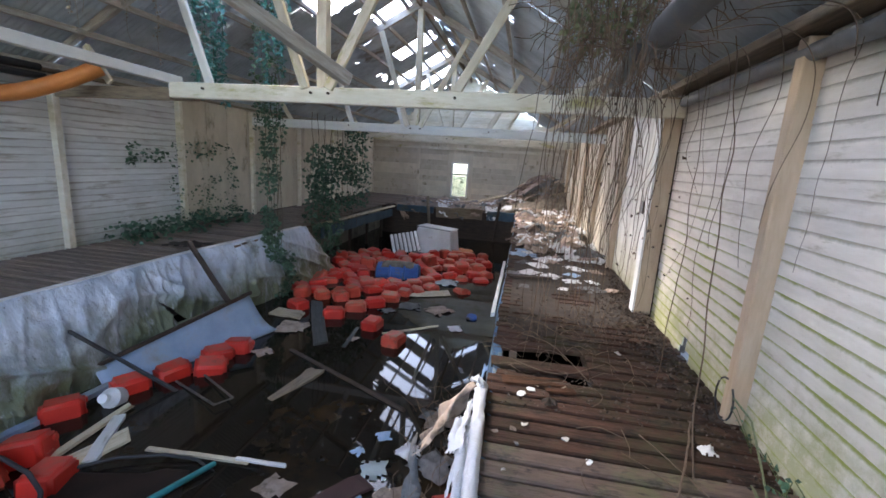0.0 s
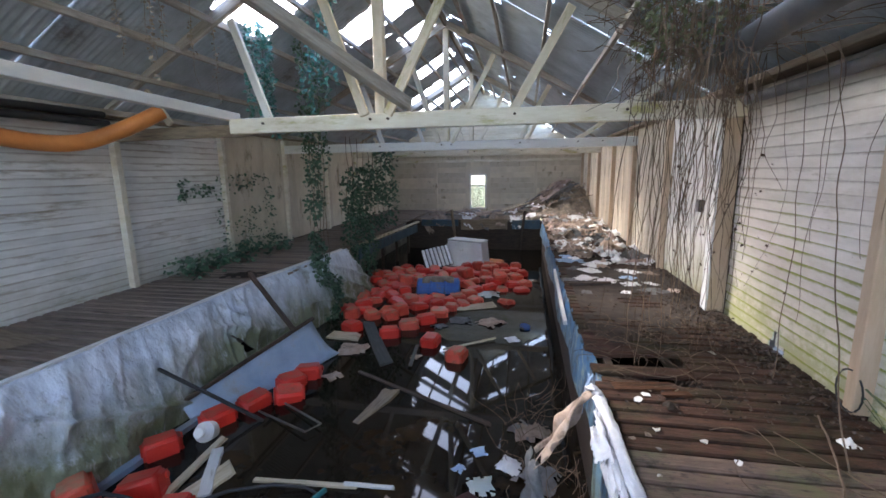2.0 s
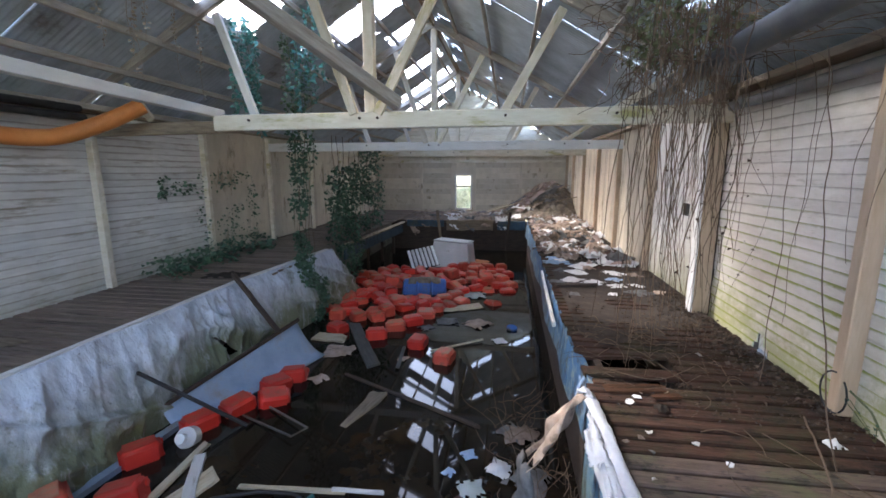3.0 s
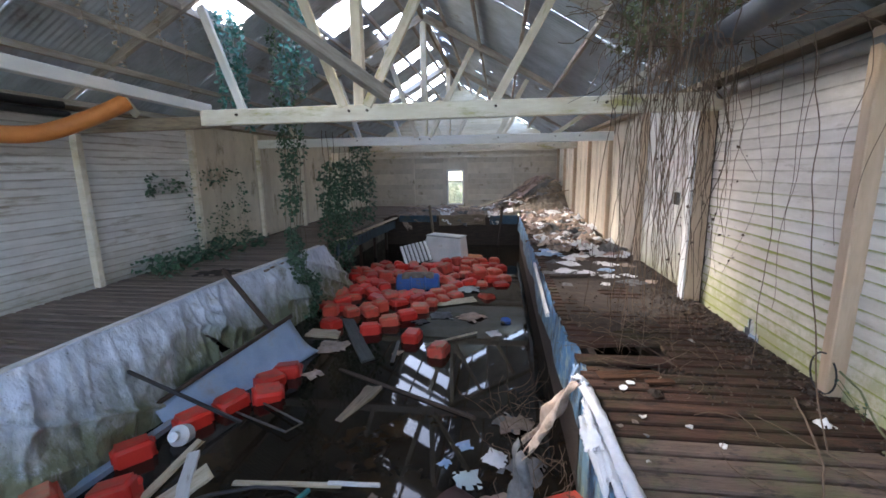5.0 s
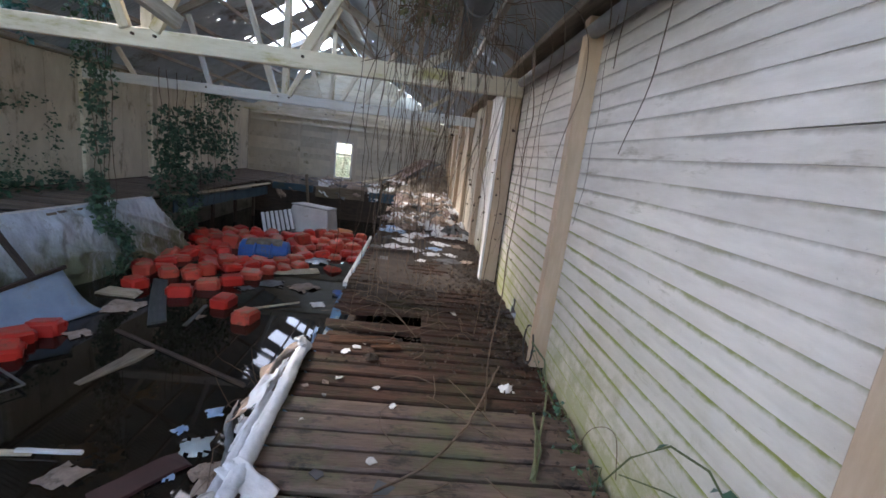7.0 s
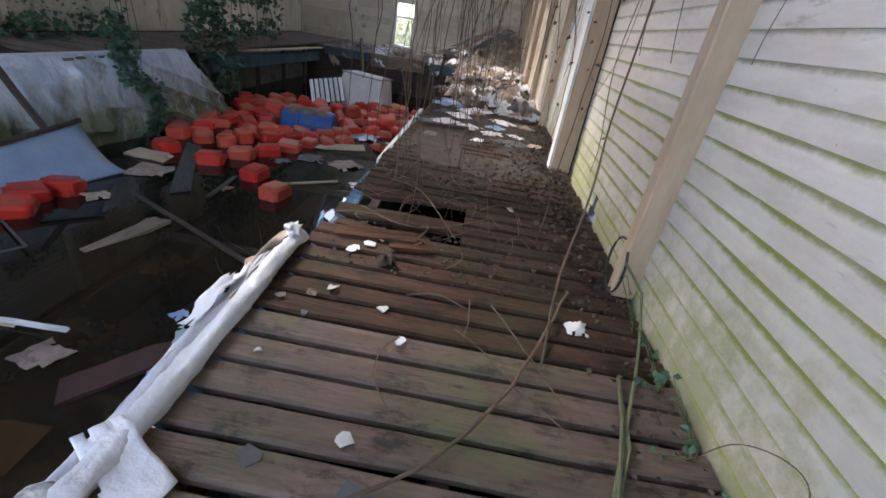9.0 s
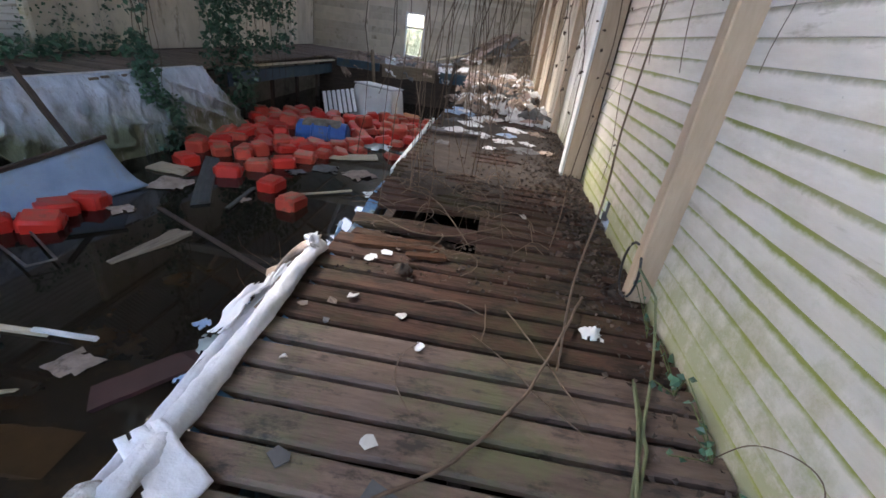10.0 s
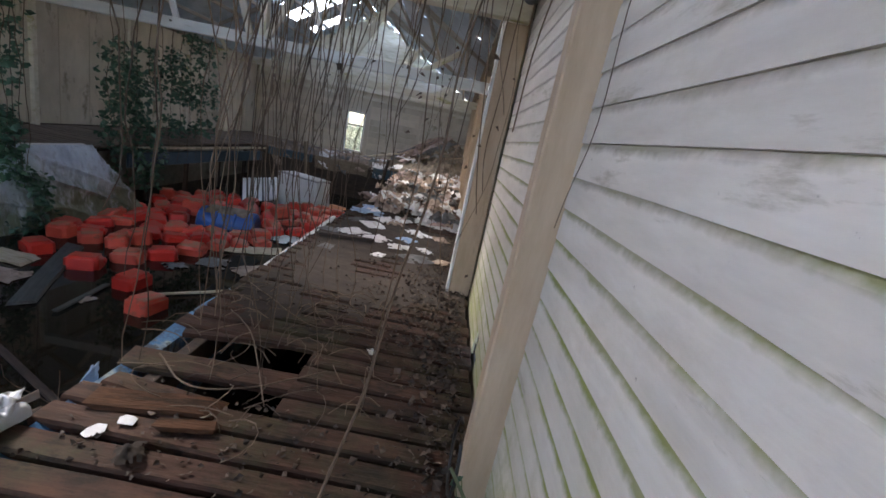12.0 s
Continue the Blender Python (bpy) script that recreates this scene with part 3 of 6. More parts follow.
while y < Y1 - 0.1:
    w = min(r.uniform(0.17, 0.24), Y1 - 0.02 - y)
    near = y < 6.5
    spans = [(0.02, EAVE_Z - 0.02)]
    for hy, h0, h1 in ((5.36, 0.98, 1.12), (6.56, 1.22, 1.36)):
        if y < hy < y + w:
            spans = [(0.02, h0 + r.uniform(-0.02, 0.02)), (h1 + r.uniform(-0.02, 0.02), EAVE_Z - 0.02)]
    for z0, z1 in spans:
        hold("board", bm_mesh("board", block(0.025, w - 0.006, z1 - z0, 0.003), door_paint if near else panel_paint), wall_r,
             pose(XR + 0.005 + r.uniform(-0.004, 0.004), y + w / 2, (z0 + z1) / 2, r.gauss(0, 0.3), 0, 0))
    y += w

# left wall
wall_l = empty("wall_left", label="faded white clapboard wall with dark ivy stains", category="wall", kind="structure")
bk = block(0.05, Y1 - Y0, EAVE_Z + 0.06, 0, at=pose(XL - 0.045, (Y1 + Y0) / 2, (EAVE_Z + 0.06) / 2 - 0.04))
part("backing", bk, dark_wood, wall_l)
clad(wall_l, XL - 0.02, 1, [(Y0, -1.4), (-1.4, 0.58), (0.58, 2.57), (2.57, 4.55), (4.55, 6.56)], left_board, 25, 23)
y = 6.6
while y < Y1 - 0.1:
    w = min(r.uniform(0.55, 0.66), Y1 - 0.02 - y)
    hold("board", bm_mesh("board", block(0.025, w - 0.008, EAVE_Z - 0.04, 0.003), panel_paint), wall_l, pose(XL - 0.005, y + w / 2, EAVE_Z / 2))
    y += w

# far wall with a window and a boarded gable
wall_f = empty("wall_far", label="dingy boarded end wall with a small window", category="wall", kind="structure")
WX0, WX1, WZ0, WZ1 = -2.69, -2.13, 0.08, 1.32
for x0, x1, z0, z1 in ((XL - 0.1, WX0, -0.3, 2.26), (WX1, XR + 0.1, -0.3, 2.26), (WX0, WX1, -0.3, WZ0), (WX0, WX1, WZ1, 2.26)):
    part("sheathing", block(x1 - x0, 0.05, z1 - z0, 0, at=pose((x0 + x1) / 2, Y1 + 0.03, (z0 + z1) / 2)), panel_paint, wall_f)
zb = 0.02
while zb < 1.9:
    for x0, x1 in ((XL + 0.02, -4.1), (-4.0, -2.86), (-1.96, -0.3), (-0.2, XR - 0.02)):
        hold("board", bm_mesh("board", block(x1 - x0, 0.02, 0.19, 0.003), panel_paint), wall_f, pose((x0 + x1) / 2, Y1 - 0.006 + r.uniform(-0.003, 0.003), zb + 0.1, 0, r.gauss(0, 0.2), 0))
    zb += 0.2
for x in (-4.05, -0.25):
    part("stud", block(0.09, 0.05, 2.0, 0.004, at=pose(x, Y1 - 0.03, 1.0)), panel_paint, wall_f)
part("rail", block(XR - XL - 0.2, 0.07, 0.10, 0.004, at=pose((XR + XL) / 2, Y1 - 0.05, 1.86)), beam_paint, wall_f)
part("rail", block(XR - XL - 0.2, 0.12, 0.16, 0.004, at=pose((XR + XL) / 2, Y1 - 0.08, 2.12)), beam_paint, wall_f)
# gable boards
z = 2.22
while z < RIDGE_Z - 0.15:
    hw = (RIDGE_Z - z - 0.06) / SLOPE
    hold("board", bm_mesh("board", block(2 * hw, 0.025, 0.198, 0.003), beam_paint), wall_f, pose(RIDGE_X, Y1 + 0.01, z + 0.1))
    part("sheathing", block(2 * hw, 0.02, 0.21, 0, at=pose(RIDGE_X, Y1 + 0.04, z + 0.1)), panel_paint, wall_f)
    z += 0.2

# near end wall, unseen behind the start; its open doorway is added and sized for light
wall_n = empty("wall_near", label="unseen boarded end wall with a doorway added to let in daylight", category="wall", kind="structure")
for x0, x1, z0, z1 in ((XL, -4.3, -0.3, 2.2), (-2.5, XR, -0.3, 2.2), (-4.3, -2.5, 2.05, 2.2)):
    part("sheathing", block(x1 - x0, 0.05, z1 - z0, 0, at=pose((x0 + x1) / 2, Y0 - 0.03, (z0 + z1) / 2)), panel_paint, wall_n)

# window in the far wall
win = empty("window_1", pose((WX0 + WX1) / 2, Y1, (WZ0 + WZ1) / 2), label="small white two-pane window streaked with grime", category="window", kind="structure")
ww, wh = WX1 - WX0, WZ1 - WZ0
for sx in (-1, 1):
    part("window_frame", block(0.05, 0.09, wh + 0.1, 0.004, at=pose(sx * (ww / 2 + 0.02), -0.02, 0)), beam_white, win)
for z in (-wh / 2 - 0.02, wh / 2 + 0.02, 0.22):
    part("window_frame", block(ww, 0.08, 0.05, 0.004, at=pose(0, -0.02, z)), beam_white, win)
for x, w in ((-0.62, 0.3), (0.62, 0.3)):
    part("casing", block(0.18, 0.03, 1.9, 0.003, at=pose(x * 0.62, -0.03, 0.05)), panel_paint, win)
glass = bpy.data.materials.new("dirty_glass")
glass.use_nodes = True
gb = glass.node_tree.nodes["Principled BSDF"]
gb.inputs["Base Color"].default_value = (0.5, 0.53, 0.5, 1)
gb.inputs["Transmission Weight"].default_value = 1.0
gb.inputs["Roughness"].default_value = 0.25
for z0, z1 in ((-wh / 2, 0.2), (0.24, wh / 2)):
    pane = part("pane", block(ww, 0.006, z1 - z0, 0, at=pose(0, 0, (z0 + z1) / 2)), glass, win)
    pane.visible_shadow = False

# ---- trusses ----
def truss(y, z, mat, chord_mat, x0, x1, name="roof_truss", detail=True):
    t = empty(name, pose(0, y, 0), label="cream painted timber roof truss with bolted tie beam", category="truss", group="roof trusses", kind="structure")
    b = block(x1 - x0, 0.09, 0.17, 0.008, at=pose((x0 + x1) / 2, 0, z))
    part("tie_beam", b, chord_mat, t)

    def member(nm, a, bb, w, h, mt, dy=0.0):
        m, ln = between((a[0], dy, a[1]), (bb[0], dy, bb[1]))
        part(nm, block(ln, w, h, 0.006), mt, t, m=m)
    top = RIDGE_Z - 0.12
    member("rafter", (RIDGE_X, top), (XR - 0.05, EAVE_Z + 0.08), 0.07, 0.13, grey_timber)
    member("rafter", (RIDGE_X, top), (XL + 0.05, EAVE_Z + 0.08), 0.07, 0.13, grey_timber)
    member("king_post", (RIDGE_X, z + 0.02), (RIDGE_X, top), 0.12, 0.11, mat, 0.05)
    member("strut", (-2.10, z + 0.06), (-1.25, roof_z(-1.25) - 0.18), 0.06, 0.10, mat, -0.05)
    member("strut", (-2.36, z + 0.06), (-2.95, roof_z(-2.95) - 0.18), 0.06, 0.10, mat, -0.05)
    member("strut", (-0.76, z + 0.06), (-0.2, roof_z(-0.2) - 0.15), 0.05, 0.09, mat, 0.03)
    member("strut", (-3.56, z + 0.06), (-3.95, roof_z(-3.95) - 0.15), 0.05, 0.09, beam_white, 0.03)
    member("strut", (0.35, z + 0.06), (0.9, roof_z(0.9) - 0.14), 0.05, 0.08, mat, 0.03)
    member("strut", (-4.9, z + 0.06), (-5.2, roof_z(-5.2) - 0.12), 0.05, 0.08, mat, 0.03)
    if detail:
        for x in (-2.3, -2.1, -3.6, -0.74, 0.35, 0.8):
            part("bolt", rod(0.014, 0.03, 8, at=pose(x, -0.055, z + 0.02, 90, 0, 0)), dark_wood, t)
    return t


truss(4.46, 2.05, beam_paint, beam_paint, -4.05, XR - 0.02)
timber("spliced_beam", (XL + 0.08, 4.57, 2.0), (-3.8, 4.57, 2.02), 0.08, 0.14, old_wood, kind="structure", label="brown timber spliced to the tie beam's end", category="beam")
dp = empty("door_post", pose(XR - 0.08, 4.6, 0), label="door post with a white front edge and rotten side", category="post", kind="structure")
part("jamb", block(0.16, 0.11, EAVE_Z - 0.08, 0.006, at=pose(0, 0, EAVE_Z / 2 - 0.04)), trim_paint, dp)
part("architrave", block(0.022, 0.13, EAVE_Z - 0.1, 0.004, at=pose(-0.092, 0.01, EAVE_Z / 2 - 0.04)), beam_white, dp)
truss(8.55, 2.0, beam_paint, beam_white, XL + 0.08, XR - 0.02)
truss(12.6, 2.02, beam_paint, beam_paint, XL + 0.08, XR - 0.02)
truss(-1.4, 2.06, beam_paint, beam_paint, XL + 0.08, XR - 0.02)
timber("long_beam", (-3.6, -1.4, 2.19), (-4.08, 4.62, 2.17), 0.09, 0.10, beam_white, kind="structure", label="white painted beam running the length of the roof", category="beam")
timber("fallen_brace", (-1.86, 4.38, 2.2), (-3.55, 1.9, 3.46), 0.11, 0.12, grey_timber, label="grey timber brace fallen against the tie beam", category="beam", kind="structure")

# purlins and ridge
for x in (-5.72, -5.12, -4.62, -4.15, -3.5, -2.9, -2.45, -1.75, -1.1, -0.4, 0.3, 1.0):
    timber("purlin", (x, Y0, roof_z(x) - 0.05), (x, Y1, roof_z(x) - 0.05), 0.05, 0.07, grey_timber, kind="structure", label="sawn roof purlin under the corrugated sheets", category="beam", group="purlins")
timber("ridge_beam", (RIDGE_X, Y0, RIDGE_Z - 0.1), (RIDGE_X, Y1, RIDGE_Z - 0.1), 0.05, 0.15, old_wood, kind="structure", label="ridge beam of the roof", category="beam")

# corrugated roof, sheet by sheet, in one mesh a slope; missing sheets let the sky in
def sheet(v, f, x0, x1, y0, y1, ragged, rnd, cut=None):
    nx, period = 36, 0.078
    ny = max(4, int((y1 - y0) / period * 4))
    base = len(v)
    for j in range(ny + 1):
        y = y0 + (y1 - y0) * j / ny
        up = 0.010 * math.cos(2 * math.pi * (y - y0) / period)
        for i in range(nx + 1):
            x = x0 + (x1 - x0) * i / nx
            v.append((x, y, roof_z(x) + 0.012 + up + rnd * 0.02))
    for j in range(ny):
        for i in range(nx):
            x = x0 + (x1 - x0) * (i + 0.5) / nx
            y = y0 + (y1 - y0) * (j + 0.5) / ny
            if ragged and 0.5 * noise.noise((x * 2.2, y * 2.0, 5.0)) + 0.75 * noise.noise((x * 4.0, y * 19.0, 7.0)) > ragged:
                continue
            if cut and cut(x, y):
                continue
            a = base + j * (nx + 1) + i
            f.append((a, a + 1, a + nx + 2, a + nx + 1))


def roof(name, rows, missing, label):
    v, f = [], []
    rr = random.Random(9)
    for x0, x1, ragged in rows:
        y, k = Y0, 0
        while y < Y1 + 0.2:
            gone = missing((x0 + x1) / 2, y + 0.34)
            if gone is not True:
                sheet(v, f, x0 + rr.uniform(-0.05, 0.05), x1 + rr.uniform(-0.04, 0.04), y, y + 0.7 - rr.choice((0, 0, 0, 0.02)), ragged(y) if ragged else None, rr.uniform(0, 1), gone or None)
            y += 0.68
            k += 1
    hold(name, mesh_of(name, v, f, tin, True), kind="structure", label=label, category="roof")


# holes as (x from, x to, y from, y to)
HOLES_L = [(-4.12, -2.9, 4.35, 5.42), (-3.55, -2.5, 6.55, 7.3), (-3.03, -2.42, 8.1, 8.75), (-3.3, -2.4, 10.3, 11.0), (-3.9, -2.4, 12.0, 13.0), (-4.0, -2.45, 13.6, 14.4), (-3.9, -3.0, 15.2, 15.8)]
HOLES_R = [(0.36, 0.74, 3.0, 3.62), (-2.0, -1.2, 15.75, 16.25), (-0.5, 0.25, 15.8, 16.3), (-1.75, -1.1, 13.1, 13.4), (-0.55, -0.3, 4.9, 5.15), (-1.2, -1.0, 5.8, 6.1)]


def cut_by(holes):
    def cut(a, b):
        j = 0.05 * noise.noise((a * 6, b * 6, 3))
        return any(x0 + j < a < x1 - j and y0 + j < b < y1 - j for x0, x1, y0, y1 in holes)
    return cut


# unseen sheets at the near end are left out to add daylight
def gone_left(x, y):
    return True if y < 0.2 and x > -3.7 else cut_by(HOLES_L)


def gone_right(x, y):
    return True if y < -2.2 else cut_by(HOLES_R)


roof("roof_left", [(-6.08, -4.0, lambda y: None), (-4.1, RIDGE_X, lambda y: 0.58 if y > 6.2 else 0.74)], gone_left, "rusty dark corrugated roof slope with missing sheets")
roof("roof_right", [(RIDGE_X, -0.25, lambda y: 0.50 if y > 7.5 else 0.60), (-0.35, 1.65, lambda y: 0.62 if y > 10 else 0.78)], gone_right, "dark corrugated roof slope pierced by holes")

# ---- decks ----
deck = empty("deck_right", label="wet brown plank walkway beside the pool", category="floor", kind="structure")
rd = random.Random(21)
PITCH = 0.13
def plank_mesh(length, w, mat, seed):
    r = random.Random(seed)
    n = 8
    v, f = [], []
    for i in range(n):
        x = -length / 2 + length * i / (n - 1)
        s, h = r.uniform(-0.003, 0.003), r.uniform(-0.002, 0.002)
        for y, z in ((-w / 2 + s, -0.03), (-w / 2 + s, -0.010 + h), (-w / 2 + s + 0.009, h), (w / 2 + s - 0.009, h), (w / 2 + s, -0.010 + h), (w / 2 + s, -0.03)):
            v.append((x, y, z))
    for i in range(n - 1):
        for k in range(6):
            a, b = i * 6 + k, i * 6 + (k + 1) % 6
            f.append((a, b, b + 6, a + 6))
    f += [(0, 1, 2, 3, 4, 5), tuple((n - 1) * 6 + q for q in (5, 4, 3, 2, 1, 0))]
    return mesh_of("plank", v, f, mat)


full = [plank_mesh(XR - EDGE_R + 0.03, PITCH - 0.022, deck_wood, s) for s in range(6)]
# paler planks, laid up to about y 1.86
worn = [plank_mesh(XR - EDGE_R + 0.03, PITCH - 0.022, pale_deck, 20 + s) for s in range(6)]
short = [plank_mesh(XR - 0.64, PITCH - 0.020, deck_wood, 40 + s) for s in range(3)]
y = 1.57 - 39 * PITCH
while y < Y1 - 0.05:
    if 2.8 < y < 3.3:
        hold("plank", rd.choice(short), deck, pose((XR + 0.62) / 2, y, 0, 0, 0, rd.gauss(0, 0.25)))
    else:
        hold("plank", rd.choice(worn if y + rd.gauss(0, 0.10) < 1.86 else full), deck, pose((XR + EDGE_R) / 2 - 0.03 + rd.uniform(-0.015, 0.015), y, rd.uniform(-0.003, 0.003), rd.gauss(0, 0.5), 0, rd.gauss(0, 0.25)))
    y += PITCH
broken = plank_mesh(0.72, 0.13, deck_wood, 77)
hold("plank", broken, deck, pose(0.27, 3.03, -0.008, 6, 2, 5))
hold("plank", plank_mesh(0.42, 0.10, deck_wood, 78), deck, pose(0.17, 2.83, -0.012, -5, 3, -4))
for x in (EDGE_R + 0.12, 0.68, 1.3):
    part("joist", block(0.06, Y1 - Y0 - 0.3, 0.12, 0.004, at=pose(x, (Y1 + Y0) / 2, -0.095)), dark_wood, deck)

deck_l = empty("deck_left", label="dry grey plank walkway along the far side of the pool", category="floor", kind="structure")
lm = [plank_mesh(EDGE_L - XL - 0.03, 0.128, left_wood, 60 + s) for s in range(4)]
wide = [plank_mesh(EDGE_L - XL + 0.17, 0.128, left_wood, 70 + s) for s in range(4)]
y = Y0 + 0.1
while y < Y1 - 0.05:
    hold("plank", rd.choice(wide if y > 5.6 else lm), deck_l, pose((XL + EDGE_L) / 2 + (0.1 if y > 5.6 else 0.0) + rd.uniform(-0.01, 0.01), y, rd.uniform(-0.004, 0.002), rd.gauss(0, 0.6), 0, rd.gauss(0, 0.4)))
    y += 0.158
for x in (EDGE_L - 0.15, -4.9, XL + 0.1):
    part("joist", block(0.06, Y1 - Y0 - 0.3, 0.12, 0.004, at=pose(x, (Y1 + Y0) / 2, -0.095)), dark_wood, deck_l)
deck_f = empty("deck_far", label="plank deck across the far end of the pool", category="floor", kind="structure")
fm = [plank_mesh(Y1 - 13.4, 0.13, left_wood, 80 + s) for s in range(3)]
x = EDGE_L + 0.08
while x < EDGE_R - 0.05:
    hold("plank", rd.choice(fm), deck_f, pose(x, (Y1 + 13.35) / 2, rd.uniform(-0.004, 0.002) - 0.04, 0, 0, 90 + rd.gauss(0, 0.4)))
    x += 0.145
part("joist", block(EDGE_R - EDGE_L, 0.06, 0.12, 0.004, at=pose((EDGE_R + EDGE_L) / 2, 13.45, -0.135)), dark_wood, deck_f)

# left lining: a sagging plastic sheet hung from the deck edge
v, f = [], []
cols, y = [], Y0 + 0.6
while y < 8.35:
    cols.append(y)
    y += 0.012 if 4.0 < y < 4.6 else 0.025
nz = 60
for y in cols:
    for i in range(nz + 1):
        s = i / nz
        z = 0.035 - 1.05 * s
        fold = 0.05 * noise.noise((y * 1.1, s * 1.3, 0)) + 0.06 * (1 - s) ** 1.5 * abs(noise.noise((y * 3.4 + s * 0.8, s * 0.7, 4))) + 0.04 * abs(noise.noise((y * 2.2 + s * 2.6, s * 2.2, 9))) - 0.03 * abs(noise.noise((y * 5.0 - s * 3.0, s * 2.6, 13)))
        lift = 0.08 * max(0.0, 1 - abs(y - 4.5) / 0.3) * max(0.0, s - 0.3)
        crest = max(0.0, 1 - 2.6 * abs(noise.noise((y * 1.5 + s * 0.9, s * 0.5, 21)))) ** 3
        cross = max(0.0, 1 - 3.0 * abs(noise.noise((y * 1.1 - s * 1.9, s * 1.4, 33)))) ** 3
        pleat = max(0.0, 1 - 5.0 * abs(noise.noise((y * 4.2 + s * 1.1, s * 0.6, 61)))) ** 2
        fold += 0.10 * crest * (1 - 0.6 * s) + 0.06 * cross + 0.035 * pleat + 0.014 * abs(noise.noise((y * 11 + s * 6, s * 5, 41))) + 0.02 * noise.noise((y * 6 - s * 5, s * 6, 51))
        x = EDGE_L + 0.02 + fold * min(1, s * 3 + 0.25) + 0.05 * math.sin(math.pi * s) + lift + 0.3 * s + 0.22 * min(1.0, max(0.0, (y - 4.9) / 2.2))
        v.append((x, y, z + 0.012 * noise.noise((y * 3, 0, 2)) * (1 - s)))
for j in range(len(cols) - 1):
    for i in range(nz):
        a = j * (nz + 1) + i
        y, s = cols[j], (i + 0.5) / nz
        # tear that widens downwards
        k = (s - 0.42) / 0.3
        if 0 < k < 1 and 0 < y - (4.12 + 0.16 * k) < 0.13 * k:
            continue
        if y > 7.55 + s * 0.7 + 0.06 * noise.noise((s * 5, 0, 1)):
            continue
        f.append((a, a + 1, a + nz + 2, a + nz + 1))
lining = hold("pool_lining", mesh_of("pool_lining", v, f, lining_sheet, True), label="torn pale plastic pool lining streaked with green algae", category="lining", kind="structure")
so = lining.modifiers.new("thick", 'SOLIDIFY')
so.thickness = 0.006
for a, b in (((EDGE_L - 0.02, Y0 + 0.6, 0.02), (EDGE_L - 0.02, 4.95, 0.02)), ((EDGE_L - 0.02, 4.96, 0.02), (EDGE_L + 0.2, 7.5, 0.02))):
    timber("lining_batten", a, b, 0.06, 0.03, beam_white, kind="structure", label="whitewashed batten along the pool lining's top", category="trim")
hold("outside_board", bm_mesh("outside_board", block(0.36, 0.62, 0.03, 0.006), pale_wood), None, pose(1.66, 3.6, 0.04, 0, -48, 0), "pale sunlit board leaning outside the wall gap", "board")
timber("outside_sleeper", (1.66, 3.3, -0.215), (1.66, 4.15, -0.215), 0.16, 0.27, old_wood, label="old sleeper under the board outside", category="timber")

# ---- things in and on the water ----
def round_box(sx, sy, sz, bevel, segments=3, squash=0.0, seed=0):
    """A moulded container: a box with wide round edges and slightly bulging sides."""
    r = random.Random(seed)
    b = block(sx, sy, sz, bevel, segments)
    for v in b.verts:
        k = 1 + squash * (1 - (2 * v.co.z / sz) ** 2)
        v.co.x *= k
        v.co.y *= k
        v.co += Vector((r.uniform(-1, 1), r.uniform(-1, 1), r.uniform(-1, 1))) * 0.002
    return b


def jerrycan(mat, label, seed, group="floating jerrycans"):
    """A squat moulded can lying on its side: body with a waist band, cap and grip."""
    can = empty("jerrycan", label=label, category="container", group=group)
    body = part("body", round_box(0.315, 0.25, 0.24, 0.038, 3, 0.014, seed), mat, can)
    rounded(body.data)
    part("cap", rod(0.028, 0.03, 14, 0.025, at=pose(0.16, 0.05, 0.05, 0, 90, 0)), mat, can)
    g = bmesh.new()
    block(0.02, 0.10, 0.024, 0.007, 2, g, pose(0.158, -0.035, -0.03))
    part("grip", g, mat, can)
    return can


can_kinds = [jerrycan(red_plastic, "bright red plastic jerrycan floating in the pool", 1),
             jerrycan(faded_red, "sun-faded red plastic jerrycan with a dirty top", 2),
             jerrycan(red_plastic, "red plastic jerrycan floating on its side", 3),
             jerrycan(faded_red, "faded red plastic jerrycan among others", 4)]
used = set()
rc = random.Random(12)


def put_can(x, y, z=None, yaw=None, tilt=8, kind=None, scale=1.0):
    k = rc.randrange(4) if kind is None else kind
    z = WATER + rc.uniform(0.0, 0.05) if z is None else z
    stand = rc.choice((0, 0, 0, 0, 0, 90)) if tilt > 4 else 0
    m = pose(x, y, z, rc.gauss(0, tilt), rc.gauss(0, tilt) + stand, rc.uniform(0, 360) if yaw is None else yaw)
    if k not in used:
        used.add(k)
        can_kinds[k].matrix_basis = m
        return can_kinds[k]
    return copy_thing(can_kinds[k], m)


# singles and the row along the lining
for x, y, yaw in ((-1.48, 5.1, 80), (-1.93, 5.52, 85), (-2.62, 5.74, 20), (-2.42, 6.12, 15), (-2.2, 6.40, 30), (-3.30, 5.9, 150), (-2.05, 6.75, 10),
                  (-3.83, 2.74, 50), (-3.64, 3.24, 60), (-3.46, 3.58, 62), (-3.17, 3.78, 35), (-3.3, 4.06, 55), (-3.22, 4.32, 15)):
    put_can(x, y, WATER + 0.02, yaw, 4, rc.choice((0, 2)) if x < -3.0 else None)
for x, y, z, yaw in ((-3.87, 2.02, 0.1, 60), (-3.50, 2.22, 0.07, 25), (-3.44, 1.84, 0.12, 70), (-3.64, 1.73, 0.08, 90), (-3.26, 1.49, 0.1, 40), (-3.11, 2.06, 0.02, 110), (-3.44, 1.32, 0.07, 10),
                     (-2.99, 1.30, 0.08, 100), (-3.70, 1.31, 0.05, 30), (-3.27, 0.97, 0.05, 70)):
    put_can(x, y, WATER + z, yaw, 9)
put_can(-0.22, 2.36, WATER + 0.12, 30, 12, 0)
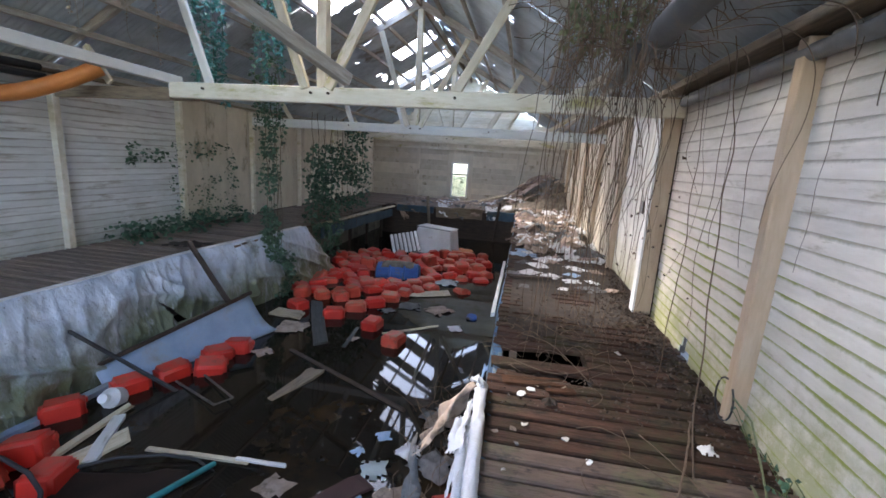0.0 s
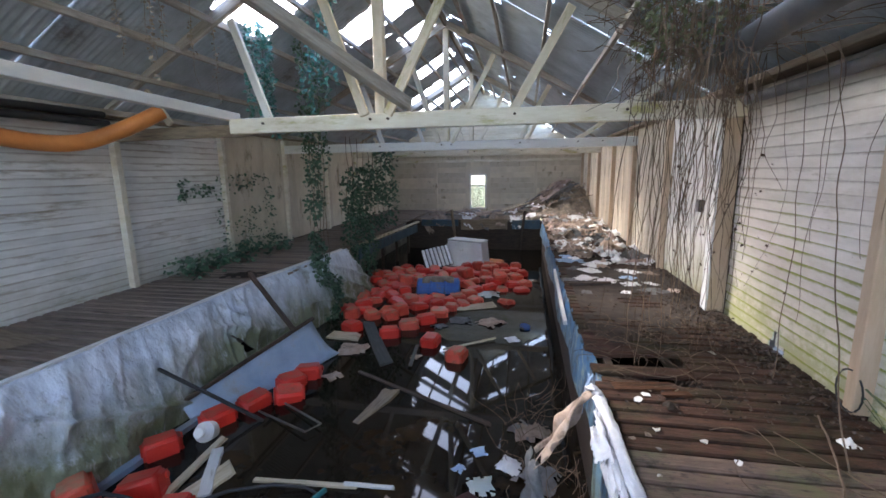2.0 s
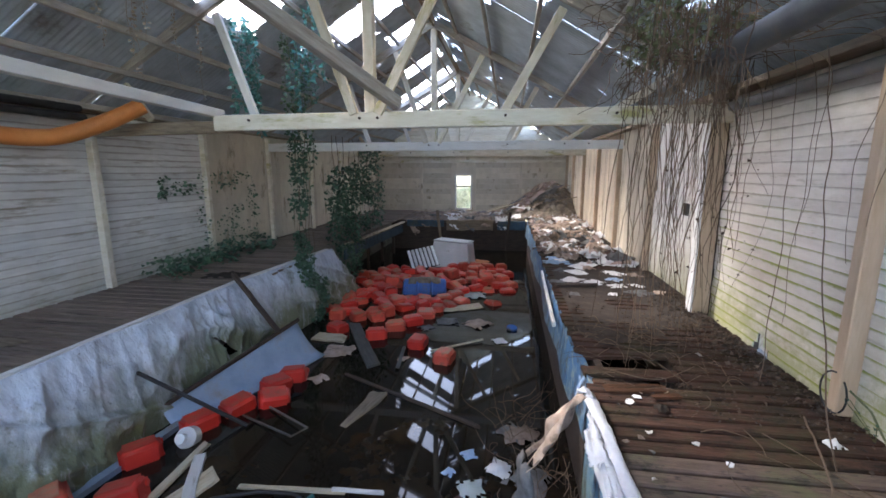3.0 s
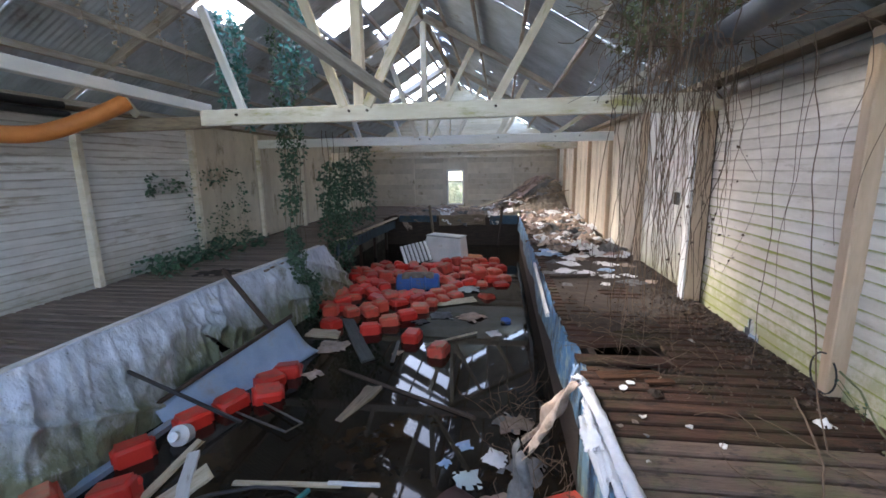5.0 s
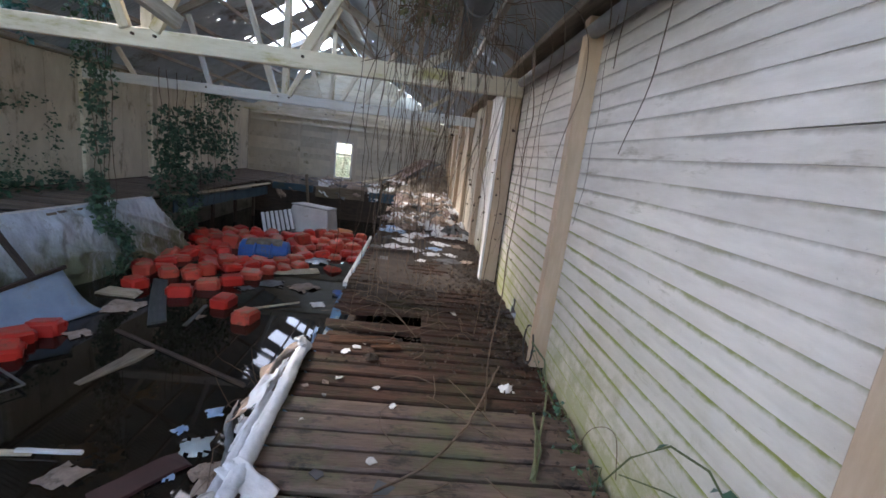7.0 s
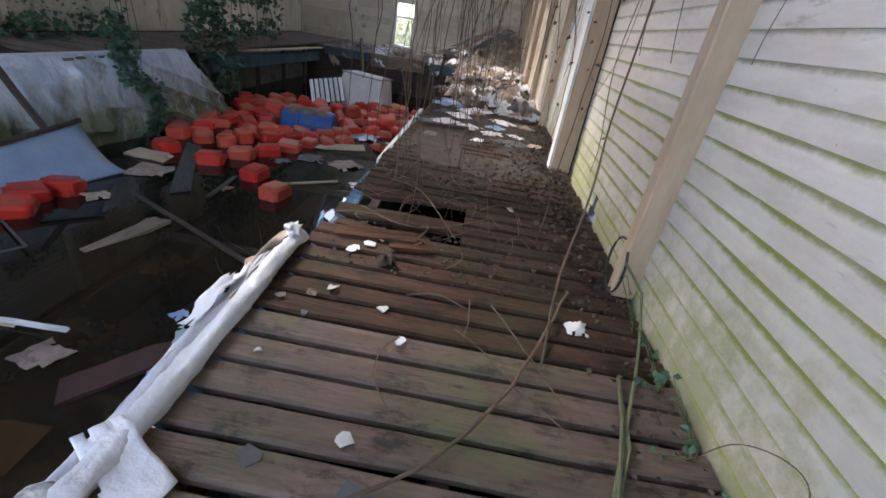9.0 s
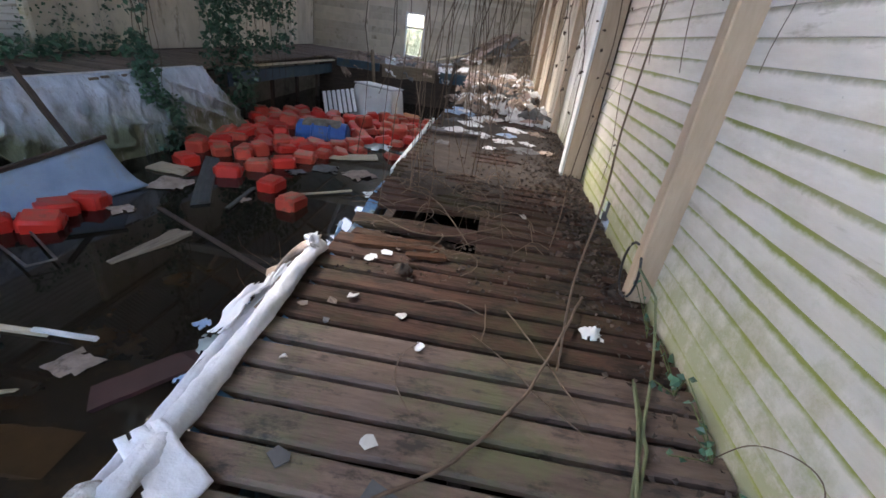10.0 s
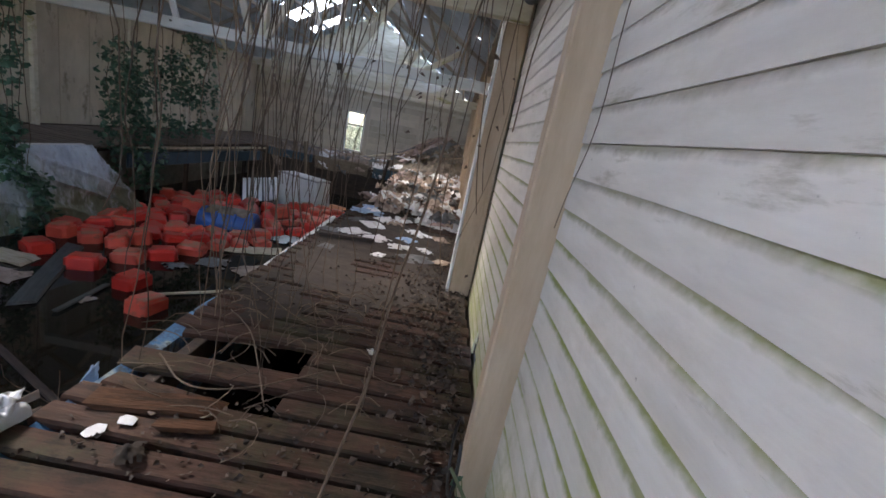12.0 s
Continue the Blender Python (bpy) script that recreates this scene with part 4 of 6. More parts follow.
# the raft of cans round the barrel
spots = []
poly = [(-3.74, 6.33), (-4.09, 8.24), (-4.06, 9.88), (-3.16, 10.41), (-2.26, 10.25), (-1.25, 10.86), (-0.70, 10.75), (-0.50, 7.82), (-1.01, 7.41), (-1.56, 7.55), (-1.80, 6.99), (-2.60, 6.71), (-3.09, 6.30)]


def inside(x, y):
    c = False
    for i in range(len(poly)):
        (xa, ya), (xb, yb) = poly[i], poly[i - 1]
        if (ya > y) != (yb > y) and x < (xb - xa) * (y - ya) / (yb - ya) + xa:
            c = not c
    return c


for j in range(17):
    for i in range(14):
        x = -4.4 + i * 0.335 + (j % 2) * 0.17 + rc.uniform(-0.07, 0.07)
        y = 6.2 + j * 0.3 + rc.uniform(-0.07, 0.07)
        if inside(x, y) and not (abs(x + 2.35) < 0.62 and abs(y - 8.28) < 0.36) and not (-1.5 < x < -0.75 and 7.7 < y < 8.4) and rc.random() > 0.10:
            put_can(x, y, WATER + rc.uniform(-0.06, 0.03), rc.choice((0, 90, 180, 270)) + rc.gauss(25, 20), 8)
for x, y in ((-3.14, 8.59), (-1.95, 9.40), (-1.14, 9.04)):
    put_can(x, y, WATER + 0.13, rc.gauss(30, 20), 10)
green = jerrycan(green_plastic, "dark green plastic jerrycan beside the red ones", 6)
green.matrix_basis = pose(-2.84, 1.66, WATER + 0.07, 6, -8, 20)

# blue barrel
barrel = empty("barrel", pose(-2.37, 8.31, WATER + 0.02, 0, 0, 8), label="blue plastic barrel lying half sunk under dirt", category="barrel")
def lathe(profile, sides=28):
    """A turned body about x from (x, radius) pairs, closed at both ends."""
    bm = bmesh.new()
    rings = [[bm.verts.new((x, r * math.cos(2 * math.pi * k / sides), r * math.sin(2 * math.pi * k / sides))) for k in range(sides)] for x, r in profile]
    for p, q in zip(rings, rings[1:]):
        for k in range(sides):
            bm.faces.new((p[k], p[(k + 1) % sides], q[(k + 1) % sides], q[k]))
    bm.faces.new(rings[0])
    bm.faces.new(rings[-1][::-1])
    return bm


part("body", lathe([(-0.45, 0.2), (-0.42, 0.25), (-0.17, 0.265), (-0.16, 0.285), (-0.13, 0.285), (-0.12, 0.265), (0.12, 0.265), (0.13, 0.285), (0.16, 0.285), (0.17, 0.265), (0.42, 0.25), (0.45, 0.2)]), blue_plastic, barrel)
part("bung", rod(0.035, 0.03, 12, at=pose(-0.455, 0.09, 0.08, 0, 90, 0)), black_rubber, barrel)
dv, df = [], []
for i in range(15):
    for j in range(9):
        u, w = i / 14 - 0.5, j / 8 - 0.5
        a = w * 1.5
        rr = 0.288 + 0.012 * noise.noise((u * 9, w * 7, 3)) - (0.03 if i in (0, 14) or j in (0, 8) else 0)
        dv.append((u * 0.66, rr * math.sin(a), rr * math.cos(a)))
for i in range(14):
    for j in range(8):
        a = i * 9 + j
        df.append((a, a + 9, a + 10, a + 1))
hold("dirt", mesh_of("dirt", dv, df, rag_heap, True), barrel, label="crust of grey dirt on top")

# upturned white chest with a ribbed panel leaning on it
chest = empty("chest_freezer", pose(-2.16, 11.03, WATER - 0.2, -3, 3, -10), label="white chest freezer tipped over in the pool", category="freezer")
cb = round_box(1.12, 0.78, 0.84, 0.035, 2)
for q in cb.verts:
    k = 1.06 - 0.24 * (q.co.z / 0.84 + 0.5)
    q.co = Vector((q.co.x * k, q.co.y * k, q.co.z + 0.42))
part("body", cb, white_plastic, chest)
part("rim", block(0.96, 0.68, 0.03, 0.01, at=pose(0, 0, 0.845)), grey_metal, chest)
part("base_panel", block(0.84, 0.55, 0.016, 0.006, at=pose(0, 0, 0.862)), white_plastic, chest)
# ribbed panel leaning on its front corner: slats on a dark backing
ribs = empty("ribbed_panel", pose(-2.84, 10.47, -0.72), label="pale ribbed panel leaning on the freezer", category="panel")
across, down = Vector((0.70, 0.02, -0.06)), Vector((-0.42, -0.45, -0.33))
lie = across.cross(down).normalized()
lie = lie if lie.z > 0 else -lie
turn = Matrix((across.normalized(), lie.cross(across.normalized()), lie)).transposed().to_4x4() @ pose(0, 0, 0, 0, 0, 24)
part("backing", block(0.72, 0.66, 0.02, 0.004, at=turn), dark_board, ribs, "dark backing")
for k in range(7):
    part("slat", block(0.072, 0.66, 0.03, 0.01, at=turn @ pose(-0.312 + 0.104 * k, 0, 0.024)), white_plastic, ribs)

# bent panel that slid off the lining
v, f = [], []
n, k = 20, 8
A, B, Cc, D = Vector((-3.42, 4.84, -0.45)), Vector((-3.10, 4.97, -0.95)), Vector((-4.02, 3.2, -0.80)), Vector((-3.72, 3.15, -1.04))
for i in range(n + 1):
    for j in range(k + 1):
        s, t = i / n, j / k
        p = (Cc.lerp(D, t)).lerp(A.lerp(B, t), s)
        p.z -= 0.10 * math.sin(math.pi * t) * (0.5 + 0.5 * s)
        v.append(p)
for i in range(n):
    for j in range(k):
        a = i * (k + 1) + j
        f.append((a, a + 1, a + k + 2, a + k + 1))
slump = empty("fallen_panel", label="bluish grey sheet slumped off the pool side", category="panel")
pb = hold("sheet", mesh_of("sheet", v, f, panel_blue, True), slump)
m, ln = between((-3.40, 4.87, -0.43), (-4.03, 3.15, -0.79))
part("edge_strip", block(ln, 0.035, 0.045), dark_wood, slump, "dark timber strip", m)
pm = pb.modifiers.new("thick", 'SOLIDIFY')
pm.thickness = 0.02


def stick(name, a, b, w, h, mat, label, category="timber", roll=0.0, taper=None, seed=0):
    """A loose weathered length with uneven ends."""
    m, ln = between(a, b, roll)
    bm = bmesh.new()
    r = random.Random(seed)
    n = 7
    rings = []
    for i in range(n):
        x = -ln / 2 + ln * i / (n - 1)
        q = 1 if not taper else (1 - taper * i / (n - 1))
        dy, dz = r.uniform(-1, 1) * w * 0.05, r.uniform(-1, 1) * h * 0.06
        rings.append([bm.verts.new((x + (r.uniform(-1, 1) * w * 0.4 if i in (0, n - 1) else 0), y * w / 2 * q + dy, z * h / 2 * q + dz)) for y, z in ((-1, -0.8), (-0.9, 0.9), (0.9, 1), (1, -0.9))])
    for i in range(n - 1):
        for q in range(4):
            bm.faces.new((rings[i][q], rings[i][(q + 1) % 4], rings[i + 1][(q + 1) % 4], rings[i + 1][q]))
    bm.faces.new(rings[0])
    bm.faces.new(rings[-1][::-1])
    return hold(name, bm_mesh(name, bm, mat), None, m, label, category)


W = WATER
stick("floating_plank", (-2.63, 4.51, W + 0.005), (-0.91, 3.63, W + 0.01), 0.045, 0.025, dark_wood, "long dark plank floating in the water", seed=1)
stick("floating_board", (-3.14, 6.19, W + 0.02), (-2.33, 4.71, W + 0.02), 0.19, 0.03, dark_board, "dark weathered board afloat by the cans", seed=2)
stick("floating_plank", (-2.76, 2.54, W + 0.01), (-1.89, 2.60, W + 0.015), 0.045, 0.02, pale_wood, "yellowed splintered plank afloat", seed=3)
stick("floating_plank", (-1.99, 2.60, W + 0.03), (-1.59, 2.62, W + 0.03), 0.035, 0.018, white_wood, "white painted splintered plank end", seed=4)
stick("floating_plank", (-3.01, 2.26, W + 0.02), (-3.30, 2.79, W + 0.03), 0.10, 0.03, white_wood, "short whitewashed board afloat", seed=5)
stick("floating_plank", (-3.33, 2.20, W + 0.02), (-3.37, 2.97, W + 0.03), 0.07, 0.03, pale_wood, "mossy pale plank floating", seed=6)
stick("floating_board", (-3.18, 2.24, W + 0.01), (-3.05, 2.60, W + 0.02), 0.2, 0.02, pale_wood, "small pale board afloat", seed=7)
stick("sunken_board", (-2.08, 4.07, W + 0.02), (-2.32, 3.16, W - 0.02), 0.2, 0.03, old_wood, "weathered tapering board half sunk in the water", taper=0.8, seed=8)
stick("floating_slab", (-3.97, 1.70, W + 0.02), (-3.82, 3.65, W + 0.02), 0.09, 0.06, panel_blue, "blue grey strip floating along the lining", seed=9)
stick("pole", (-4.11, 3.08, -0.36), (-3.2, 3.33, W), 0.03, 0.03, black_rubber, "thin dark rod leaning on the lining", "pole", seed=10)
stick("pole", (-4.3, 4.86, 0.17), (-3.52, 4.62, -0.56), 0.055, 0.05, dark_wood, "dark timber leaning over the pool edge", "pole", seed=11)
stick("floating_stick", (-1.70, 5.31, W + 0.02), (-1.01, 5.81, W + 0.03), 0.025, 0.025, pale_wood, "thin pale stick among debris", seed=12)
stick("floating_stick", (-2.10, 5.40, W + 0.02), (-2.03, 4.74, W + 0.02), 0.05, 0.02, dark_board, "dark scrap of board afloat", seed=13)
stick("edge_timber", (-0.17, 4.3, -0.12), (-0.15, 6.4, -0.03), 0.04, 0.05, white_wood, "flaking white strip along the deck edge", seed=14)
stick("floating_board", (-1.75, 7.15, W + 0.02), (-1.21, 7.44, W + 0.02), 0.3, 0.02, pale_wood, "pale square board afloat by the cans", seed=15)
stick("floating_board", (-3.52, 5.61, W + 0.02), (-3.07, 5.57, W + 0.02), 0.28, 0.03, pale_wood, "broken pale tray afloat by the lining", seed=16)
stick("ochre_board", (-1.75, 1.84, W + 0.004), (-1.19, 1.91, W + 0.002), 0.28, 0.012, ochre, "ochre sheet just under the water", seed=17)
stick("wine_sheet", (-1.26, 2.24, W + 0.01), (-0.95, 2.63, W + 0.02), 0.2, 0.02, wine_plastic, "dark red plastic sheet half sunk", seed=18)
stick("white_blade", (-1.91, 2.07, W + 0.01), (-1.66, 2.19, W + 0.01), 0.045, 0.015, pale_wood, "pale blade of wood afloat", taper=0.5, seed=19)

# bent wire frame
wf = empty("metal_frame", pose(0, 0, W + 0.05), label="bent steel frame standing in the water", category="frame")
pv, pf = tubes([[(-3.35, 3.49, -0.05, 0.011), (-2.64, 3.16, 0.0, 0.011), (-2.55, 3.31, 0.0, 0.011), (-3.18, 3.67, -0.03, 0.011)]], 6)
hold("bent_rod", mesh_of("bent_rod", pv, pf, dark_steel), wf)
# black hose looping over the cans, dark sheet beside it
pv, pf = tubes([[(-3.71, 1.90, W + 0.22, 0.016), (-3.53, 1.95, W + 0.26, 0.016), (-3.33, 1.96, W + 0.24, 0.016), (-3.07, 1.93, W + 0.2, 0.016), (-2.93, 1.89, W + 0.12, 0.016), (-2.75, 1.73, W + 0.04, 0.016), (-2.49, 1.53, W - 0.02, 0.016)]], 8)
hold("hose", mesh_of("hose", pv, pf, black_rubber, True), label="black rubber hose looped over floating cans", category="hose")
pv, pf = tubes([[(-3.13, 2.14, W + 0.03, 0.014), (-2.84, 2.35, W + 0.05, 0.014), (-2.54, 2.48, W + 0.04, 0.014), (-2.29, 2.52, W + 0.02, 0.012), (-2.08, 2.46, W - 0.01, 0.01)]], 8)
hold("hose", mesh_of("hose", pv, pf, black_rubber, True), label="dark cable curving across the water", category="hose")
stick("dark_sheet", (-3.02, 1.89, W + 0.006), (-2.22, 2.17, W + 0.004), 0.55, 0.012, brown_sheet, "dark brown sheet just awash", seed=20)
# round white jug
jug = empty("plastic_jug", pose(-3.57, 2.99, W + 0.06, 60, 20, 0), label="small round white plastic jug afloat", category="jug")
part("body", lathe([(-0.1, 0.07), (-0.07, 0.095), (0.04, 0.095), (0.09, 0.045), (0.12, 0.04)], 20), white_plastic, jug, m=pose(0, 0, 0, 0, -90, 0))
part("cap", rod(0.045, 0.03, 14, at=pose(0, 0, 0.13)), white_plastic, jug)
# teal tube with a round pale end
tool = empty("teal_tube", None, label="teal plastic tube with a pale round end cap", category="tube")
m, ln = between((-2.11, 2.50, W + 0.04), (-2.33, 1.99, W + 0.03))
part("tube", rod(0.02, ln, 14, 0.026, at=m @ pose(0, 0, 0, 0, 90, 0)), teal_plastic, tool)
part("end_cap", rod(0.045, 0.05, 16, at=m @ pose(ln / 2, 0, 0, 0, 90, 0)), pale_wood, tool, "cream end cap")
# blue lid
lid = hold("lid", bm_mesh("lid", rod(0.085, 0.03, 20, 0.08), blue_plastic), None, pose(-0.58, 6.36, W + 0.03, 10, 5, 0), "round bright blue plastic lid afloat", "lid")


def crumple(name, size, mat, m, label, category, seed, thick=0.35, n=9, group="", aspect=1.0):
    """A crumpled, folded scrap of cloth, paper or plastic with a ragged outline."""
    r = random.Random(seed)
    o = r.uniform(0, 90)
    v, f = [], []
    for i in range(n):
        for j in range(n):
            u, w = i / (n - 1) - 0.5, j / (n - 1) - 0.5
            e = 1 + 0.35 * noise.noise((u * 3 + o, w * 3, 1))
            z = abs(noise.noise((u * 4 + o, w * 4, 5))) + 0.5 * abs(noise.noise((u * 9 + o, w * 9, 2)))
            fall = max(0.0, 1 - 4.2 * max(abs(u), abs(w)) ** 2 * 0.9)
            v.append((u * size * e, w * size * e * aspect, 0.004 + size * thick * z * fall))
    for i in range(n - 1):
        for j in range(n - 1):
            if (i in (0, n - 2) or j in (0, n - 2)) and r.random() < 0.22:
                continue
            a = i * n + j
            f.append((a, a + n, a + n + 1, a + 1))
    ob = hold(name, mesh_of(name, v, f, mat, True), None, m, label, category, group)
    return ob


# debris afloat between cans and deck
junk = [(-1.33, 8.14, 0.5, glass_shard, "grey crumpled plastic sheet among the cans", "sheet"), (-1.13, 6.53, 0.42, cloth_tan, "sodden grey cloth afloat", "rag"),
        (-1.64, 6.57, 0.35, cloth_grey, "dark sodden rag afloat beside cans", "rag"), (-1.93, 6.23, 0.22, cloth_grey, "dark blue grey rag afloat", "rag"), 
        (-2.98, 5.16, 0.4, cloth_tan, "brown sodden cardboard afloat", "cardboard"), (-2.90, 4.35, 0.2, cloth_tan, "ring of tan cord afloat", "scrap"), 
        (-0.93, 2.78, 0.2, glass_shard, "pale piece of broken glass afloat on debris", "glass"), (-0.57, 3.60, 0.25, cloth_grey, "sodden film at the pool wall", "scrap"),
        (-0.97, 2.50, 0.12, cloth_blue, "light blue scrap afloat", "scrap"), (-1.12, 2.96, 0.1, cloth_blue, "thin blue scrap afloat", "scrap"), (-0.98, 3.20, 0.13, cloth_blue, "small blue grey scrap afloat", "scrap"),
        (-1.45, 11.41, 0.5, orange_plastic, "orange heap of rags at the far end", "rag"), (-0.95, 9.59, 0.4, cloth_tan, "tan rag over the cans", "rag"), 
        (-1.57, 2.43, 0.2, cloth_tan, "brown soaked leaf of cardboard", "cardboard"), (-0.76, 5.85, 0.2, cloth_white, "white plastic tub lid among debris", "scrap"), (-2.04, 5.05, 0.14, cloth_tan, "small tan scrap afloat", "scrap")]
for i, (x, y, s, mt, lb, ct) in enumerate(junk):
    crumple(ct, s, mt, pose(x, y, W + 0.004, 0, 0, i * 47), lb, ct, 100 + i, 0.22, 8)

# ---- things on the decks ----
# rolled white sheet along the deck edge
def wrapped_roll(a, b, r, mat, name, label, seed):
    m, ln = between(a, b)
    v, f = [], []
    n, k = 70, 18
    for i in range(n):
        for j in range(k):
            t = i / (n - 1)
            an = 2 * math.pi * j / k
            rr = r * (1 + 0.28 * noise.noise((t * 6, math.cos(an) * 1.5, math.sin(an) * 1.5 + seed)) + 0.22 * noise.noise((t * 17, math.cos(an + t * 9) * 2, seed)))
            rr *= 1 + 0.22 * abs(noise.noise((t * 30 + an, an * 1.2, seed))) - 0.12 * abs(noise.noise((t * 9, an * 2.0 + t * 22, seed + 2)))
            rr *= 0.55 if i in (0, n - 1) else 1
            v.append(((t - 0.5) * ln, rr * math.cos(an) * 1.1, rr * math.sin(an) * 0.9 + 0.012 * math.sin(t * 7)))
    for i in range(n - 1):
        for j in range(k):
            f.append((i * k + j, i * k + (j + 1) % k, (i + 1) * k + (j + 1) % k, (i + 1) * k + j))
    f += [tuple(range(k)), tuple((n - 1) * k + q for q in reversed(range(k)))]
    return hold(name, mesh_of(name, v, f, mat, True), None, m, label, "plastic sheet")


roll = wrapped_roll((-0.12, 2.58, 0.02), (-0.065, 1.25, 0.04), 0.032, film_white, "rolled_sheet", "white plastic sheet rolled along the deck edge", 3)
wrapped_roll((-0.15, 2.0, 0.02), (-0.13, 1.2, 0.02), 0.018, film_white, "rolled_sheet", "thin rolled edge of white plastic sheet", 8)
wrapped_roll((-0.12, 1.3, 0.03), (-0.10, 0.2, 0.035), 0.034, flaked, "rolled_sheet", "dirty flaking roll of sheet on the deck edge", 11)


def sheet_flap(name, corners, mat, label, seed, n=14, wave=0.03, category="plastic sheet", rag=0.3):
    """A limp sheet spanning four corners, wavy and torn at its rim."""
    A, B, C, D = [Vector(c) for c in corners]
    r = random.Random(seed)
    v, f = [], []
    for i in range(n + 1):
        for j in range(n + 1):
            s, t = i / n, j / n
            p = A.lerp(B, s).lerp(D.lerp(C, s), t)
            p += Vector((noise.noise((s * 3, t * 3, seed)), noise.noise((s * 3, t * 3, seed + 9)), noise.noise((s * 3, t * 3, seed + 20)))) * wave
            v.append(p)
    for i in range(n):
        for j in range(n):
            if (i in (0, n - 1) or j in (0, n - 1)) and r.random() < rag:
                continue
            a = i * (n + 1) + j
            f.append((a, a + 1, a + n + 2, a + n + 1))
    ob = hold(name, mesh_of(name, v, f, mat, True), None, None, label, category)
    so = ob.modifiers.new("thick", 'SOLIDIFY')
    so.thickness = 0.003
    return ob


sheet_flap("sheet_flap", [(-0.15, 1.38, 0.07), (-0.09, 1.46, 0.075), (0.10, 1.37, 0.014), (0.07, 1.24, 0.014)], film_white, "torn white plastic flap folded over the deck edge", 5, 12, 0.006, rag=0.12)
sheet_flap("sheet_flap", [(-0.13, 2.35, 0.05), (-0.19, 2.3, 0.03), (-0.19, 1.6, -0.03), (-0.15, 1.65, 0.04)], film_white, "white plastic hanging over the blue pool wall", 6, 16, 0.02, rag=0.55)
sheet_flap("rag", [(-0.15, 2.66, 0.03), (-0.17, 2.5, 0.03), (-0.53, 2.36, -0.42), (-0.49, 2.62, -0.5)], cloth_tan, "dirty brown sodden rag trailing from the deck edge", 7, wave=0.1, category="rag")
sheet_flap("rag", [(-0.53, 2.6, -0.45), (-0.53, 2.36, -0.42), (-0.49, 2.25, -0.98), (-0.57, 2.5, -0.98)], cloth_grey, "grey torn rag hanging into the water", 8, wave=0.1, category="rag")
sheet_flap("rag", [(-4.0, 13.3, 0.0), (-3.5, 13.32, 0.02), (-3.52, 13.2, -0.5), (-3.7, 13.18, -0.45)], cloth_tan, "pale rag drooping off the far deck", 9, wave=0.08, category="rag")
sheet_flap("sheet_flap", [(-0.15, 2.2, 0.06), (-0.23, 2.12, 0.03), (-0.24, 1.86, 0.0), (-0.14, 1.8, 0.06)], film_white, "ragged white plastic edge along the roll", 16, 14, 0.02, rag=0.5)
sheet_flap("sheet_flap", [(-0.16, 2.62, 0.06), (-0.20, 2.56, 0.04), (-0.12, 2.44, 0.07), (-0.09, 2.5, 0.07)], film_white, "frayed white end of the rolled sheet", 17, 10, 0.05, rag=0.5)
sheet_flap("liner_strip", [(-0.10, 2.82, 0.01), (-0.13, 2.90, 0.01), (-0.18, 2.88, -0.3), (-0.20, 2.78, -0.3)], cloth_blue, "blue plastic strip snagged at the broken planks", 10)

sheet_flap("sheet_flap", [(-0.12, 2.44, 0.03), (-0.10, 1.75, 0.03), (-0.17, 1.7, -0.16), (-0.17, 2.3, -0.12)], film_white, "white plastic draped down the blue pool wall", 26, 20, 0.02, rag=0.4)
# snagged twigs and wire below the rolled sheet
rt = random.Random(83)
paths = []
for i in range(70):
    x, y, z = rt.uniform(-0.75, -0.2), rt.uniform(1.9, 4.0), WATER + rt.uniform(0.0, 0.15)
    p, d = [(x, y, z, 0.004)], Vector((rt.uniform(-0.3, 1), rt.gauss(0, 0.7), rt.uniform(0.1, 0.9))).normalized()
    for k in range(7):
        d = (d + Vector((rt.gauss(0, 0.3), rt.gauss(0, 0.3), rt.gauss(-0.06, 0.25)))).normalized()
        x, y, z = min(-0.19, x + d.x * 0.07), y + d.y * 0.07, max(WATER, z + d.z * 0.07)
        p.append((x, y, z, 0.0035 - 0.0003 * k))
    paths.append(p)
pv, pf = tubes(paths, 4)
hold("debris_twigs", mesh_of("debris_twigs", pv, pf, vine_bark), kind="stuff", label="snagged dry twigs at the foot of the pool wall", category="twigs")
for i, (x, y, sz, mt, lb) in enumerate(((-0.5, 3.55, 0.28, cloth_tan, "sodden brown rag snagged by the pool wall"), (-0.45, 2.95, 0.3, cloth_grey, "grey torn plastic snagged by the pool wall"), (-0.62, 2.5, 0.34, cloth_tan, "muddy cloth afloat by the pool wall"),
                                        (-0.4, 2.05, 0.3, cloth_grey, "dark sodden cloth by the pool wall"), (-0.7, 3.05, 0.2, cloth_white, "pale scrap of plastic among twigs"), (-0.55, 1.75, 0.26, cloth_tan, "brown sodden rag afloat by the pool wall"))):
    crumple("rag", sz, mt, pose(x, y, W + 0.01, 0, 0, i * 61), lb, "rag", 870 + i, 0.5, 10)

